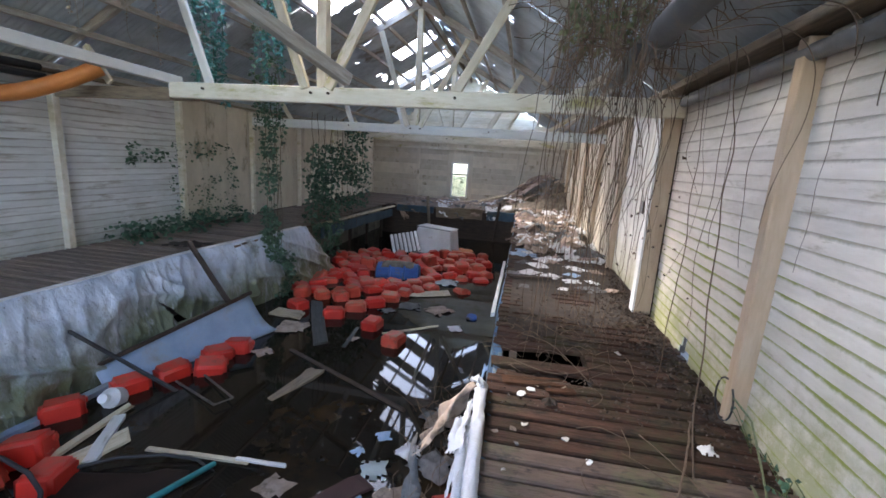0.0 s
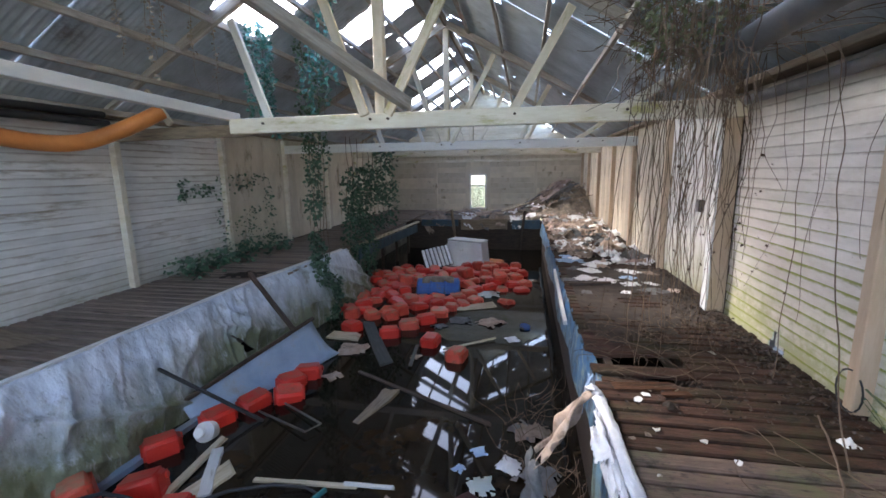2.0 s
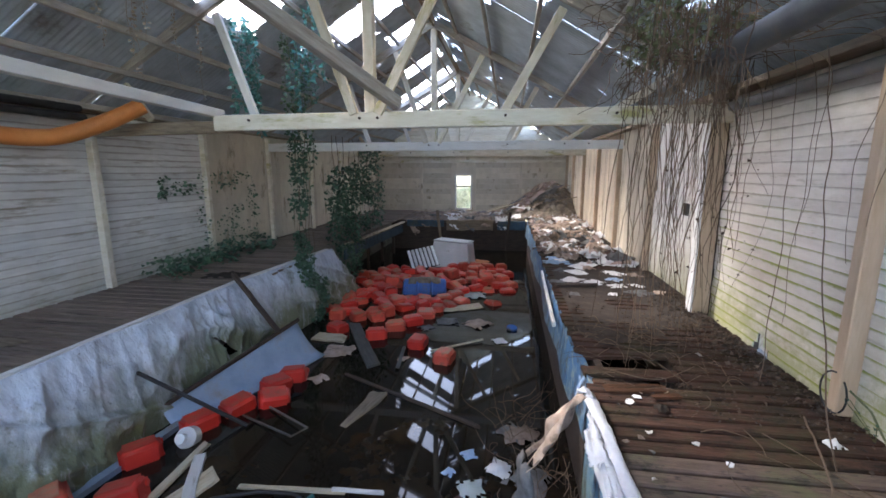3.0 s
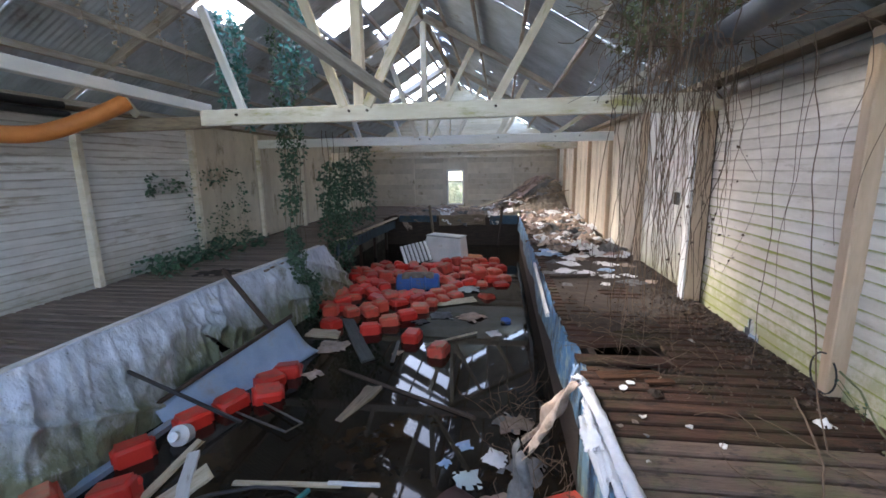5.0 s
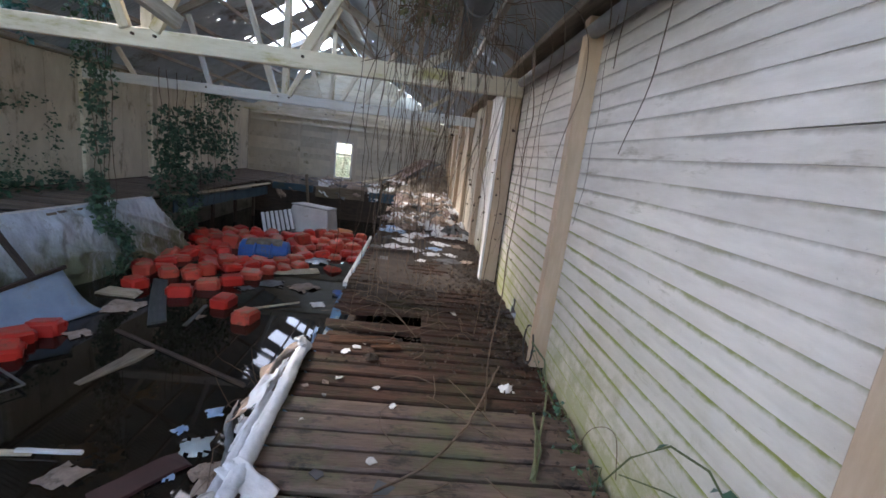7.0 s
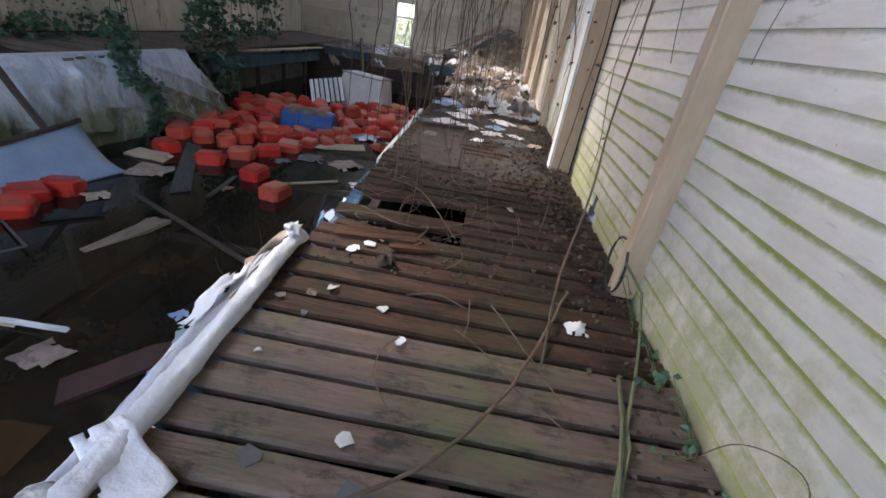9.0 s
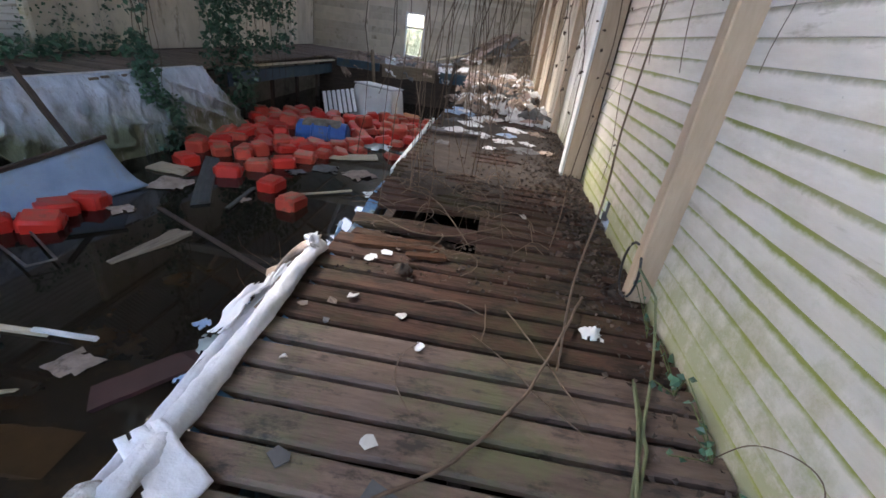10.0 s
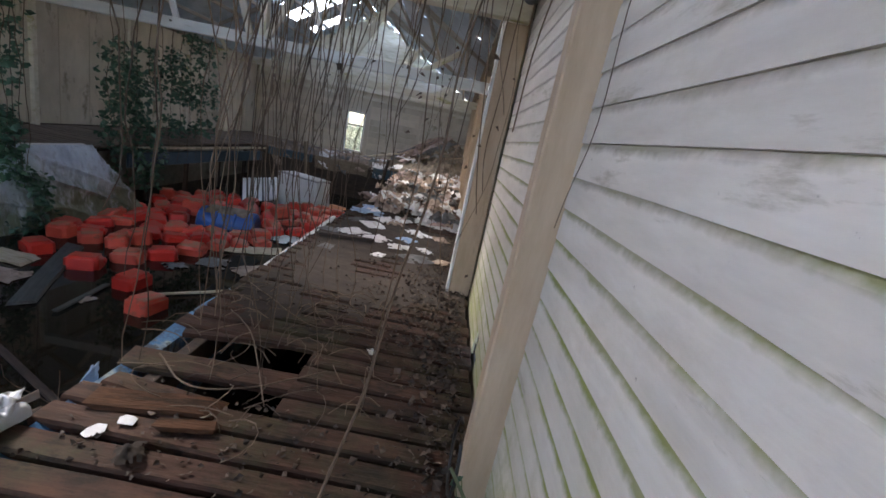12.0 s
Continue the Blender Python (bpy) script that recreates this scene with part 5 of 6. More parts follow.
# bits on the planks
def chip(x, y, s, mat, label, category, seed, z=0.006):
    r = random.Random(seed)
    bm = bmesh.new()
    n = 5 if mat is slate else 7
    top = [bm.verts.new((s * r.uniform(0.35, 1) * math.cos(2 * math.pi * k / n), s * r.uniform(0.25, 0.85) * math.sin(2 * math.pi * k / n), 0.002 + r.uniform(0, 0.4 if s < 0.05 else 0.04) * s)) for k in range(n)]
    low = [bm.verts.new((v.co.x, v.co.y, v.co.z - 0.0025)) for v in top]
    bm.faces.new(top)
    bm.faces.new(low[::-1])
    for k in range(n):
        bm.faces.new((low[k], low[(k + 1) % n], top[(k + 1) % n], top[k]))
    return hold(category.replace(" ", "_"), bm_mesh(category, bm, mat), None, pose(x, y, z, r.gauss(0, 4), r.gauss(0, 4), r.uniform(0, 360)), label, category)


for i, (x, y, s, mt, lb, ct) in enumerate([
        (0.38, 2.13, 0.035, white_wood, "white flake of paint on the planks", "paint flake"), (0.42, 1.55, 0.035, white_wood, "curled white paint flake on the deck", "paint flake"),
        (0.48, 1.97, 0.03, cloth_white, "pale broken shard on the planks", "shard"), (0.16, 2.21, 0.035, white_wood, "white paint flake by the deck edge", "paint flake"),
        (0.06, 1.81, 0.018, white_wood, "small white flake on the planks", "paint flake"), (0.22, 1.47, 0.055, slate, "dark grey broken slate on the planks", "slate"),
        (0.48, 1.41, 0.09, slate, "large thin slate lying on the deck", "slate"), (0.1, 2.15, 0.03, cloth_tan, "brown curled leaf of bark", "bark"), (0.0, 2.1, 0.03, cloth_tan, "brown bark chip on the planks", "bark"),
        (0.12, 2.02, 0.03, slate, "grey slate sliver on the planks", "slate"), (0.14, 2.55, 0.05, cloth_white, "white torn scrap by the broken planks", "scrap"), (0.2, 2.62, 0.04, cloth_white, "white plastic scrap on the planks", "scrap"),
        (0.9, 3.4, 0.04, white_wood, "pale flake near the broken planks", "paint flake"), (0.72, 1.3, 0.03, cloth_tan, "crumpled dry leaf on the planks", "leaf"), (0.24, 2.68, 0.03, cloth_tan, "rotten wood crumb on the deck", "wood chunk"), (0.42, 2.72, 0.035, old_wood, "splintered chunk of plank", "wood chunk")]):
    chip(x, y, s, mt, lb, ct, 300 + i)
crumple("paper_ball", 0.085, cloth_white, pose(1.14, 2.25, 0.0), "crumpled white paper on the planks", "paper", 400, 0.6)
crumple("dirt_clod", 0.085, mud, pose(0.31, 2.48, 0.012, 0, 0, 30), "small clump of dark dirt and roots on the deck", "dirt", 31, 0.9, 10)
stick("wood_chunk", (0.02, 2.70, 0.008), (0.42, 2.76, 0.010), 0.11, 0.022, rotten_wood, "rotten orange chunk of plank on the deck", seed=61)
stick("wood_chunk", (0.3, 2.62, 0.018), (0.5, 2.66, 0.015), 0.05, 0.02, rotten_wood, "splintered chunk of plank by the hole", seed=62)
stick("plank_stub", (-0.03, 3.3, -0.03), (0.62, 3.38, -0.02), 0.05, 0.03, deck_wood, "split plank sagging into the hole", seed=32)
stick("plank_stub", (0.0, 3.15, -0.12), (0.5, 3.3, -0.25), 0.09, 0.03, dark_wood, "broken plank fallen under the deck", seed=33)
stick("plank_strip", (-0.05, 5.4, 0.03), (0.5, 5.5, 0.035), 0.05, 0.03, dark_wood, "dark loose batten on the planks", seed=34)

# papers and rags, from scattered sheets to a thick layer towards the far end
rg = random.Random(31)
labels = {cloth_white: ("white crumpled paper lying on the deck", "paper"), cloth_tan: ("brown sodden rag lying on the deck", "rag"),
          cloth_grey: ("grey torn sheet lying on the deck", "rag"), cloth_blue: ("pale blue crumpled sheet on the deck", "paper")}
for x, y, s, mt in ((0.14, 6.95, 0.42, cloth_blue), (0.5, 6.75, 0.5, cloth_white), (0.9, 7.05, 0.4, cloth_white), (0.2, 5.8, 0.32, cloth_white), (0.48, 5.7, 0.3, cloth_white), (0.76, 5.54, 0.22, cloth_white),
                    (0.96, 5.26, 0.3, cloth_grey), (0.87, 6.28, 0.36, cloth_white), (0.35, 6.28, 0.34, cloth_white), (0.56, 6.6, 0.3, cloth_tan), (1.09, 6.9, 0.3, cloth_white), (1.02, 5.6, 0.2, cloth_white),
                    (0.12, 6.4, 0.28, cloth_grey), (0.15, 5.1, 0.16, cloth_grey), (0.62, 5.15, 0.14, cloth_white), (1.2, 5.3, 0.2, cloth_tan), (0.1, 7.3, 0.3, cloth_blue), (0.8, 5.9, 0.2, cloth_blue), (0.0, 5.7, 0.2, cloth_grey), (1.15, 6.2, 0.25, cloth_tan)):
    crumple(labels[mt][1], s, mt, pose(x, y, 0.006, 0, 0, rg.uniform(0, 360)), labels[mt][0], labels[mt][1], rg.randrange(9999), 0.2, 9, "litter on the deck", rg.uniform(0.5, 0.9))
for i in range(110):
    y = 7.1 + 8.6 * rg.random() ** 0.9
    x = rg.uniform(0.02, 1.3)
    mt = rg.choice((cloth_tan, cloth_tan, cloth_tan, cloth_grey, cloth_white, cloth_tan))
    crumple(labels[mt][1], rg.uniform(0.25, 0.5), mt, pose(x, y, 0.01 + 0.10 * min(1, (y - 7) / 4) * rg.random(), rg.gauss(0, 8), rg.gauss(0, 8), rg.uniform(0, 360)), labels[mt][0], labels[mt][1], rg.randrange(9999), 0.5, 8, "litter on the deck", rg.uniform(0.5, 1))
for i in range(45):
    x, y = rg.uniform(-4.1, 0.0), rg.uniform(13.5, 16.0)
    mt = rg.choice((cloth_tan, cloth_grey, cloth_tan, cloth_white))
    crumple(labels[mt][1], rg.uniform(0.25, 0.6), mt, pose(x, y, 0.01, rg.gauss(0, 6), rg.gauss(0, 6), rg.uniform(0, 360)), labels[mt][0], labels[mt][1], rg.randrange(9999), 0.35, 8, "litter on the deck", rg.uniform(0.5, 1))
for i in range(210):
    y = 6.9 + 7.6 * rg.random()
    x = rg.uniform(-0.06, 1.36)
    mt, lb, ct = rg.choice(((cloth_tan, "brown twisted strip of rag on the deck", "rag"), (cloth_pink, "faded pink crumpled cloth on the deck", "rag"), (cloth_white, "soiled white crumpled cloth on the deck", "rag"),
                            (cloth_grey, "dark grey twisted rag on the deck", "rag"), (cloth_tan, "brown twisted strip of rag on the deck", "rag"), (cloth_white, "soiled white crumpled cloth on the deck", "rag")))
    crumple(ct, rg.uniform(0.12, 0.30), mt, pose(x, y, 0.012 + 0.11 * min(1, (y - 6.9) / 3) * rg.random(), rg.gauss(0, 14), rg.gauss(0, 14), rg.uniform(0, 360)), lb, ct, rg.randrange(9999), rg.uniform(0.5, 1.0), 8, "rags on the walkway", rg.uniform(0.3, 0.8))
# the heap in the far corner
v, f = [], []
n = 80
for i in range(n):
    for j in range(n):
        x, y = -1.6 + 3.0 * i / (n - 1), 12.4 + 3.95 * j / (n - 1)
        d = math.hypot((x - 0.85) / 1.9, (y - 15.4) / 2.6)
        h = max(0.0, 1.1 * (1 - d)) + 0.06 * abs(noise.noise((x * 3, y * 3, 0))) + 0.16 * max(0.0, 1 - d) * noise.noise((x * 2.2, y * 2.2, 5)) + 0.10 * abs(noise.noise((x * 6, y * 6, 2))) * max(0.0, 1.2 - d) + 0.07 * noise.noise((x * 14, y * 14, 8)) + 0.10 * max(0.0, 1.1 - d) * abs(noise.noise((x * 2 + y * 7, y * 3 - x * 8, 12)))
        on = x > EDGE_R or y > 13.4
        v.append((x, y, (0.005 if on else 0.0) + max(0.003, h - 0.06)))
for i in range(n - 1):
    for j in range(n - 1):
        x, y = v[i * n + j][0], v[i * n + j][1]
        if x < EDGE_R + 0.03 and y < 13.4:
            continue
        a = i * n + j
        f.append((a, a + n, a + n + 1, a + 1))
hold("rubbish_heap", mesh_of("rubbish_heap", v, f, rag_heap, True), kind="stuff", label="heap of rotting cloth and rubbish in the corner", category="rubbish")
for i in range(50):
    x, y = rg.uniform(-1.0, 1.3), rg.uniform(13.9, 16.1)
    d = math.hypot((x - 0.85) / 1.9, (y - 15.4) / 2.6)
    mt = rg.choice((cloth_tan, cloth_grey, cloth_tan, cloth_white, cloth_tan))
    crumple(labels[mt][1], rg.uniform(0.25, 0.6), mt, pose(x, y, max(0.02, 1.0 * (1 - d) - 0.05), rg.gauss(0, 14), rg.gauss(0, 14), rg.uniform(0, 360)), labels[mt][0].replace('lying on the deck', 'piled on the rubbish heap'), labels[mt][1], rg.randrange(9999), 0.4, 8, "litter on the heap", rg.uniform(0.5, 1))
for i in range(12):
    x = rg.uniform(-0.9, 0.9)
    y = rg.uniform(14.2, 15.4)
    ang = rg.uniform(-0.4, 0.5)
    z = 0.25 + 0.25 * (x + 1) / 2
    stick("heap_board", (x - 0.6, y, z - 0.12), (x + 0.6, y + ang, z + 0.22), rg.uniform(0.06, 0.14), 0.03, rg.choice((old_wood, dark_wood, pale_wood)), "broken board stuck in the rubbish heap", seed=500 + i)
for i in range(11):
    ax, ay = 0.75 + rg.uniform(-0.5, 0.4), 15.3 + rg.uniform(-0.4, 0.4)
    bx, by = rg.uniform(-0.8, 1.1), rg.uniform(13.8, 14.6)
    w = rg.uniform(0.12, 0.28)
    ha = 1.1 * max(0.0, 1 - math.hypot((ax - 0.85) / 1.9, (ay - 15.4) / 2.6)) + 0.1
    hb = 1.1 * max(0.0, 1 - math.hypot((bx - 0.85) / 1.9, (by - 15.4) / 2.6)) + 0.06
    mt, lb = rg.choice(((cloth_grey, "dark grey cloth draped over the rubbish heap"), (cloth_tan, "brown cloth draped over the rubbish heap"), (cloth_pink, "faded cloth draped over the rubbish heap"), (cloth_tan, "brown cloth draped over the rubbish heap")))
    sheet_flap("draped_cloth", [(ax - w, ay, ha), (ax + w, ay, ha), (bx + w, by, hb), (bx - w, by, hb)], mt, lb, 90 + i, 16, 0.14, "cloth", 0.3)
# blue boards and posts round the far pool edge
stick("fascia_board", (-4.1, 8.3, -0.24), (-4.06, 13.2, -0.32), 0.03, 0.26, dull_blue, "blue green fascia board under the deck edge", "board", seed=41)
stick("edge_board", (-4.13, 8.2, -0.04), (-4.03, 13.3, -0.12), 0.12, 0.035, pale_wood, "yellowed board along the deck edge", "board", seed=42)
stick("fascia_board", (-3.9, 13.21, -0.15), (-2.7, 13.21, -0.15), 0.03, 0.22, dull_blue, "blue board across the far pool end", "board", seed=43)
stick("fascia_board", (-1.0, 13.21, -0.18), (-0.15, 13.21, -0.18), 0.03, 0.3, dull_blue, "blue board by the deck corner", "board", seed=44)
stick("tan_board", (-2.62, 13.22, -0.2), (-1.15, 13.24, -0.18), 0.03, 0.36, old_wood, "tan board hanging across the far pool end", "board", seed=47)
stick("leaning_post", (-2.75, 13.05, -0.95), (-2.9, 13.15, 0.3), 0.07, 0.07, old_wood, "weathered post leaning at the far pool end", "post", seed=48)
stick("leaning_post", (-0.75, 13.05, -0.95), (-0.62, 13.17, 0.25), 0.06, 0.06, dark_wood, "dark timber leaning by the deck corner", "post", seed=49)
for i, (x, z) in enumerate(((-3.3, 0.02), (-2.4, 0.02), (-1.9, 0.03), (-1.4, 0.02), (-0.9, 0.03))):
    sheet_flap("rag", [(x - 0.2, 13.48, z + 0.05), (x + 0.2, 13.46, z + 0.06), (x + 0.16, 13.17, -0.25 - 0.08 * (i % 3)), (x - 0.12, 13.17, -0.2)], (cloth_tan, cloth_white, cloth_grey)[i % 3], "limp rag drooping off the far deck", 60 + i, 10, 0.08, "rag")
for y in (8.8, 9.9, 11.1, 12.3):
    stick("deck_prop", (-4.12, y, -1.3), (-4.12, y, -0.14), 0.07, 0.07, dark_wood, "dark timber prop under the deck", "prop", seed=int(y * 10))
stick("sheet_piece", (-5.7, 2.75, 0.02), (-5.0, 2.65, 0.02), 0.35, 0.012, old_wood, "warped plywood scrap on the dry deck", seed=45)
crumple("dirt_clod", 0.6, mud, pose(-4.75, 5.35, 0.0, 0, 0, 20), "dark torn matting lying on the deck edge", "matting", 46, 0.12, 9, "", 0.5)

# ---- pipes and hoses ----
def pipe(name, path, r, mat, label, sides=16, collars=()):
    root = empty(name, None, label=label, category="pipe")
    pv, pf = tubes([[(*p, r) for p in path]], sides)
    hold("tube", mesh_of("tube", pv, pf, mat, True), root)
    for a in collars:
        m, ln = between(path[a], path[a + 1])
        part("collar", rod(r * 1.14, 0.07, sides, at=m @ pose(-ln / 2 + 0.05, 0, 0, 0, 90, 0)), mat, root)
    return root


pipe("duct_pipe", [(0.75, y, 2.27 + 0.004 * k) for k, y in enumerate((4.3, 4.0, 3.5, 3.0, 2.6, 1.4, 0.2, -1.0, -2.4))], 0.085, duct_dark, "dark grey pipe slung under the eaves", collars=(3, 5))
pipe("wall_pipe", [(1.40, y, 2.11) for y in (4.5, 3.2, 2.0, 0.8, -0.6, -2.4)], 0.045, pipe_paint, "pale pipe running along the wall head", collars=(2,))
hp = [tuple(q) for q in curve_through([(-5.62, -1.0, 2.2), (-5.62, 1.0, 2.18), (-5.62, 2.4, 2.06), (-5.6, 3.2, 1.88), (-5.42, 3.72, 1.86), (-5.12, 4.08, 2.04), (-4.85, 4.4, 2.28)], 8, 0.0, 1)]
pipe("flexible_hose", hp, 0.088, orange_plastic, "thick orange flexible hose sagging along the wall", 18)
for dz, yy in ((0.0, 4.35), (0.10, 4.3)):
    pipe("black_pipe", [(-5.66, y, 2.12 + dz + 0.012 * math.sin(y * 2)) for y in (-0.5, 0.8, 1.8, 2.6, 3.6, yy)], 0.04, black_rubber, "black cable duct fixed under the eaves", 10)

# ---- vines ----
rv = random.Random(77)


def hanging(x, y, z0, z1, r, sway=0.05, seed=0, lean=(0.0, 0.0)):
    n = max(6, int((z0 - z1) / 0.1))
    p = []
    for i in range(n + 1):
        t = i / n
        z = z0 + (z1 - z0) * t
        p.append((x + lean[0] * t + sway * noise.noise((z * 1.6, seed, 0)) + 0.03 * noise.noise((z * 4.5, seed, 7)), y + lean[1] * t + sway * noise.noise((z * 1.6, seed, 5)) + 0.03 * noise.noise((z * 4.5, seed, 17)), z, r * (1 - 0.55 * t)))
    return p


def leaf_at(v, f, p, size, tilt=1.0, rnd=rv):
    """One folded leaf: four corners bent along the midrib."""
    d = Vector((rnd.uniform(-1, 1), rnd.uniform(-1, 1), rnd.uniform(-1, 0.2) * tilt)).normalized()
    u = d.orthogonal().normalized()
    if rnd.random() < 0.5:
        u = d.cross(u)
    w = d.cross(u) * size * 0.18
    p = Vector(p)
    b = len(v)
    v += [p, p + d * size * 0.45 + u * size * 0.42 + w, p + d * size, p + d * size * 0.45 - u * size * 0.42 + w]
    f += [(b, b + 1, b + 2), (b, b + 2, b + 3)]


paths = []
# bundles: middle x and y, spread, stems, lowest and highest end
for k, (cx, cy, sd, count, low, high) in enumerate(((0.62, 3.0, 0.07, 24, 0.0, 1.1), (0.36, 3.05, 0.09, 22, 0.0, 1.0), (0.48, 3.3, 0.16, 16, 0.05, 1.5), (0.80, 3.35, 0.12, 10, 0.4, 1.9), (1.05, 3.8, 0.14, 6, 0.5, 1.9))):
    for i in range(count):
        x, y = min(1.34, cx + rv.gauss(0, sd)), cy + rv.gauss(0, sd * 1.5)
        z0 = min(roof_z(x) - 0.05, 2.8)
        paths.append(hanging(x, y, z0, rv.uniform(low, high), rv.uniform(0.0022, 0.0046), rv.uniform(0.05, 0.16), (k * 60 + i) * 3.1, (rv.gauss(-0.05, 0.06), rv.gauss(0, 0.1))))
pv, pf = tubes(paths, 4)
hold("vine_curtain", mesh_of("vine_curtain", pv, pf, vine_bark), kind="stuff", label="curtain of bare brown vine stems hanging from the eaves", category="vine")
paths = []
for i in range(170):
    x, y, z = rv.uniform(0.25, 0.85), rv.uniform(3.0, 3.9), rv.uniform(2.25, 2.85)
    p = [(x, y, z, 0.004)]
    d = Vector((rv.uniform(-1, 1), rv.uniform(-1, 1), rv.uniform(-0.6, 0.5))).normalized()
    for k in range(8):
        d = (d + Vector((rv.gauss(0, 0.4), rv.gauss(0, 0.4), rv.gauss(-0.12, 0.3)))).normalized()
        x, y, z = x + d.x * 0.08, y + d.y * 0.08, min(z + d.z * 0.08, roof_z(x) + 0.05)
        p.append((x, y, z, 0.0035))
    paths.append(p)
pv, pf = tubes(paths, 4)
hold("vine_tangle", mesh_of("vine_tangle", pv, pf, vine_bark), kind="stuff", label="matted tangle of dry stems at the roof hole", category="vine")
v, f = [], []
for i in range(520):
    x, y = rv.uniform(0.2, 0.8), rv.uniform(2.95, 3.8)
    leaf_at(v, f, (x, y, rv.uniform(2.3, 2.85)), rv.uniform(0.03, 0.08))
hold("tangle_leaves", mesh_of("tangle_leaves", v, f, grass_leaf), kind="stuff", label="sparse grey green leaves in the vine tangle", category="foliage")
# single vines, each a thing of its own
singles = [
        ([(0.95, 2.9, 2.28), (1.2, 2.55, 2.22), (1.3, 2.35, 2.0), (1.28, 2.4, 1.6), (1.25, 2.45, 1.15)], 0.004),
        ([(0.95, 2.1, 2.27), (1.15, 1.75, 2.24), (1.3, 1.6, 2.05), (1.33, 1.65, 1.75), (1.28, 1.7, 1.35)], 0.004),
        ([(0.95, 3.3, 2.28), (1.18, 2.95, 2.22), (1.26, 2.9, 1.8), (1.22, 2.95, 1.3), (1.27, 3.0, 0.95)], 0.0035),
        ([(0.75, 3.2, 2.5), (0.95, 2.9, 2.29), (1.1, 2.5, 2.3), (1.25, 2.2, 2.2), (1.3, 2.1, 1.95)], 0.006),
        ([(0.62, 3.4, 2.55), (0.8, 2.8, 2.4), (1.05, 2.3, 2.3), (1.24, 1.9, 2.1), (1.26, 1.85, 1.7)], 0.005),
        ([(0.35, 3.3, 2.7), (0.42, 3.2, 1.8), (0.5, 3.1, 1.0), (0.7, 3.0, 0.3), (0.78, 2.9, 0.02)], 0.004),
        ([(0.95, 3.7, 2.28), (1.1, 3.6, 1.9), (1.02, 3.65, 1.3), (1.08, 3.6, 0.7), (1.05, 3.62, 0.3)], 0.004),
        ([(0.97, 1.97, 0.02), (1.0, 2.2, 0.45), (1.08, 2.46, 1.0), (1.12, 2.6, 1.6), (1.02, 2.65, 2.28)], 0.006),
        ([(0.98, 2.7, 0.15), (1.0, 2.72, 0.6), (1.02, 2.75, 1.2), (1.0, 2.75, 1.8), (0.95, 2.8, 2.3)], 0.004)]
for n in range(5):
    x, y = rv.uniform(1.12, 1.36), rv.uniform(2.2, 4.2)
    zz = rv.uniform(0.35, 1.3)
    singles.insert(0, ([(0.95, y + 0.3, 2.28), (x - 0.05, y + 0.05, 2.2), (x, y, 1.9), (x + rv.gauss(0, 0.04), y + rv.gauss(0, 0.06), (1.9 + zz) / 2), (min(1.38, x + rv.gauss(0, 0.06)), y + rv.gauss(0, 0.08), zz)], rv.uniform(0.0022, 0.004)))
for i, (p, r) in enumerate(singles):
    pts = [(*q, 0.72 * r * (1 - 0.5 * n / (len(p) * 8))) for n, q in enumerate(curve_through(p, 8, 0.035, i))]
    pv, pf = tubes([pts], 6)
    hold("vine", mesh_of("vine", pv, pf, vine_bark, True), None, None,
         "single brown vine stem trailing from the eaves", "vine", "single vines")
# stems lying on the planks
for i, (p, r) in enumerate((
        ([(1.14, 2.5, 0.02), (1.02, 2.2, 0.03), (0.89, 1.9, 0.03), (0.76, 1.68, 0.02), (0.63, 1.52, 0.02), (0.5, 1.42, 0.015), (0.36, 1.32, 0.015), (0.2, 1.2, 0.02)], 0.009),
        ([(0.8, 2.29, 0.015), (0.88, 2.12, 0.02), (0.95, 1.98, 0.015), (1.05, 1.75, 0.02)], 0.005), ([(0.48, 1.97, 0.03), (0.43, 1.88, 0.03), (0.44, 1.78, 0.02), (0.51, 1.67, 0.015)], 0.004),
        ([(0.66, 2.09, 0.015), (0.78, 1.98, 0.02), (0.9, 1.83, 0.02), (1.05, 1.7, 0.015)], 0.004), ([(0.7, 2.3, 0.02), (0.71, 2.15, 0.03), (0.7, 2.05, 0.015)], 0.004),
        ([(0.45, 2.25, 0.015), (0.58, 2.28, 0.02), (0.7, 2.22, 0.02)], 0.005), ([(0.9, 1.5, 0.015), (1.0, 1.38, 0.02), (1.1, 1.3, 0.015)], 0.005), ([(0.75, 1.45, 0.02), (0.62, 1.38, 0.02), (0.4, 1.36, 0.02)], 0.004),
        ([(0.05, 3.0, 0.03), (0.3, 2.8, 0.06), (0.5, 2.9, 0.03), (0.75, 3.1, 0.04)], 0.006), ([(0.1, 3.5, 0.04), (0.35, 3.2, 0.1), (0.6, 2.8, 0.03)], 0.005), ([(0.0, 3.9, 0.05), (0.25, 3.6, 0.12), (0.55, 3.5, 0.04), (0.8, 3.6, 0.03)], 0.005))):
    pts = [(*q, 0.62 * r) for q in curve_through(p, 6, 0.0, i)] + [(*p[-1], r * 0.4)]
    pts = [(x + 0.008 * noise.noise((x * 9, y * 9, i)), y + 0.008 * noise.noise((x * 9, y * 9, i + 4)), z, q) for x, y, z, q in pts]
    pv, pf = tubes([pts], 6)
    hold("dead_twig", mesh_of("dead_twig", pv, pf, vine_bark, True), None, None, "dry brown twig lying across the planks", "twig", "fallen twigs")
rt = random.Random(91)
paths = []
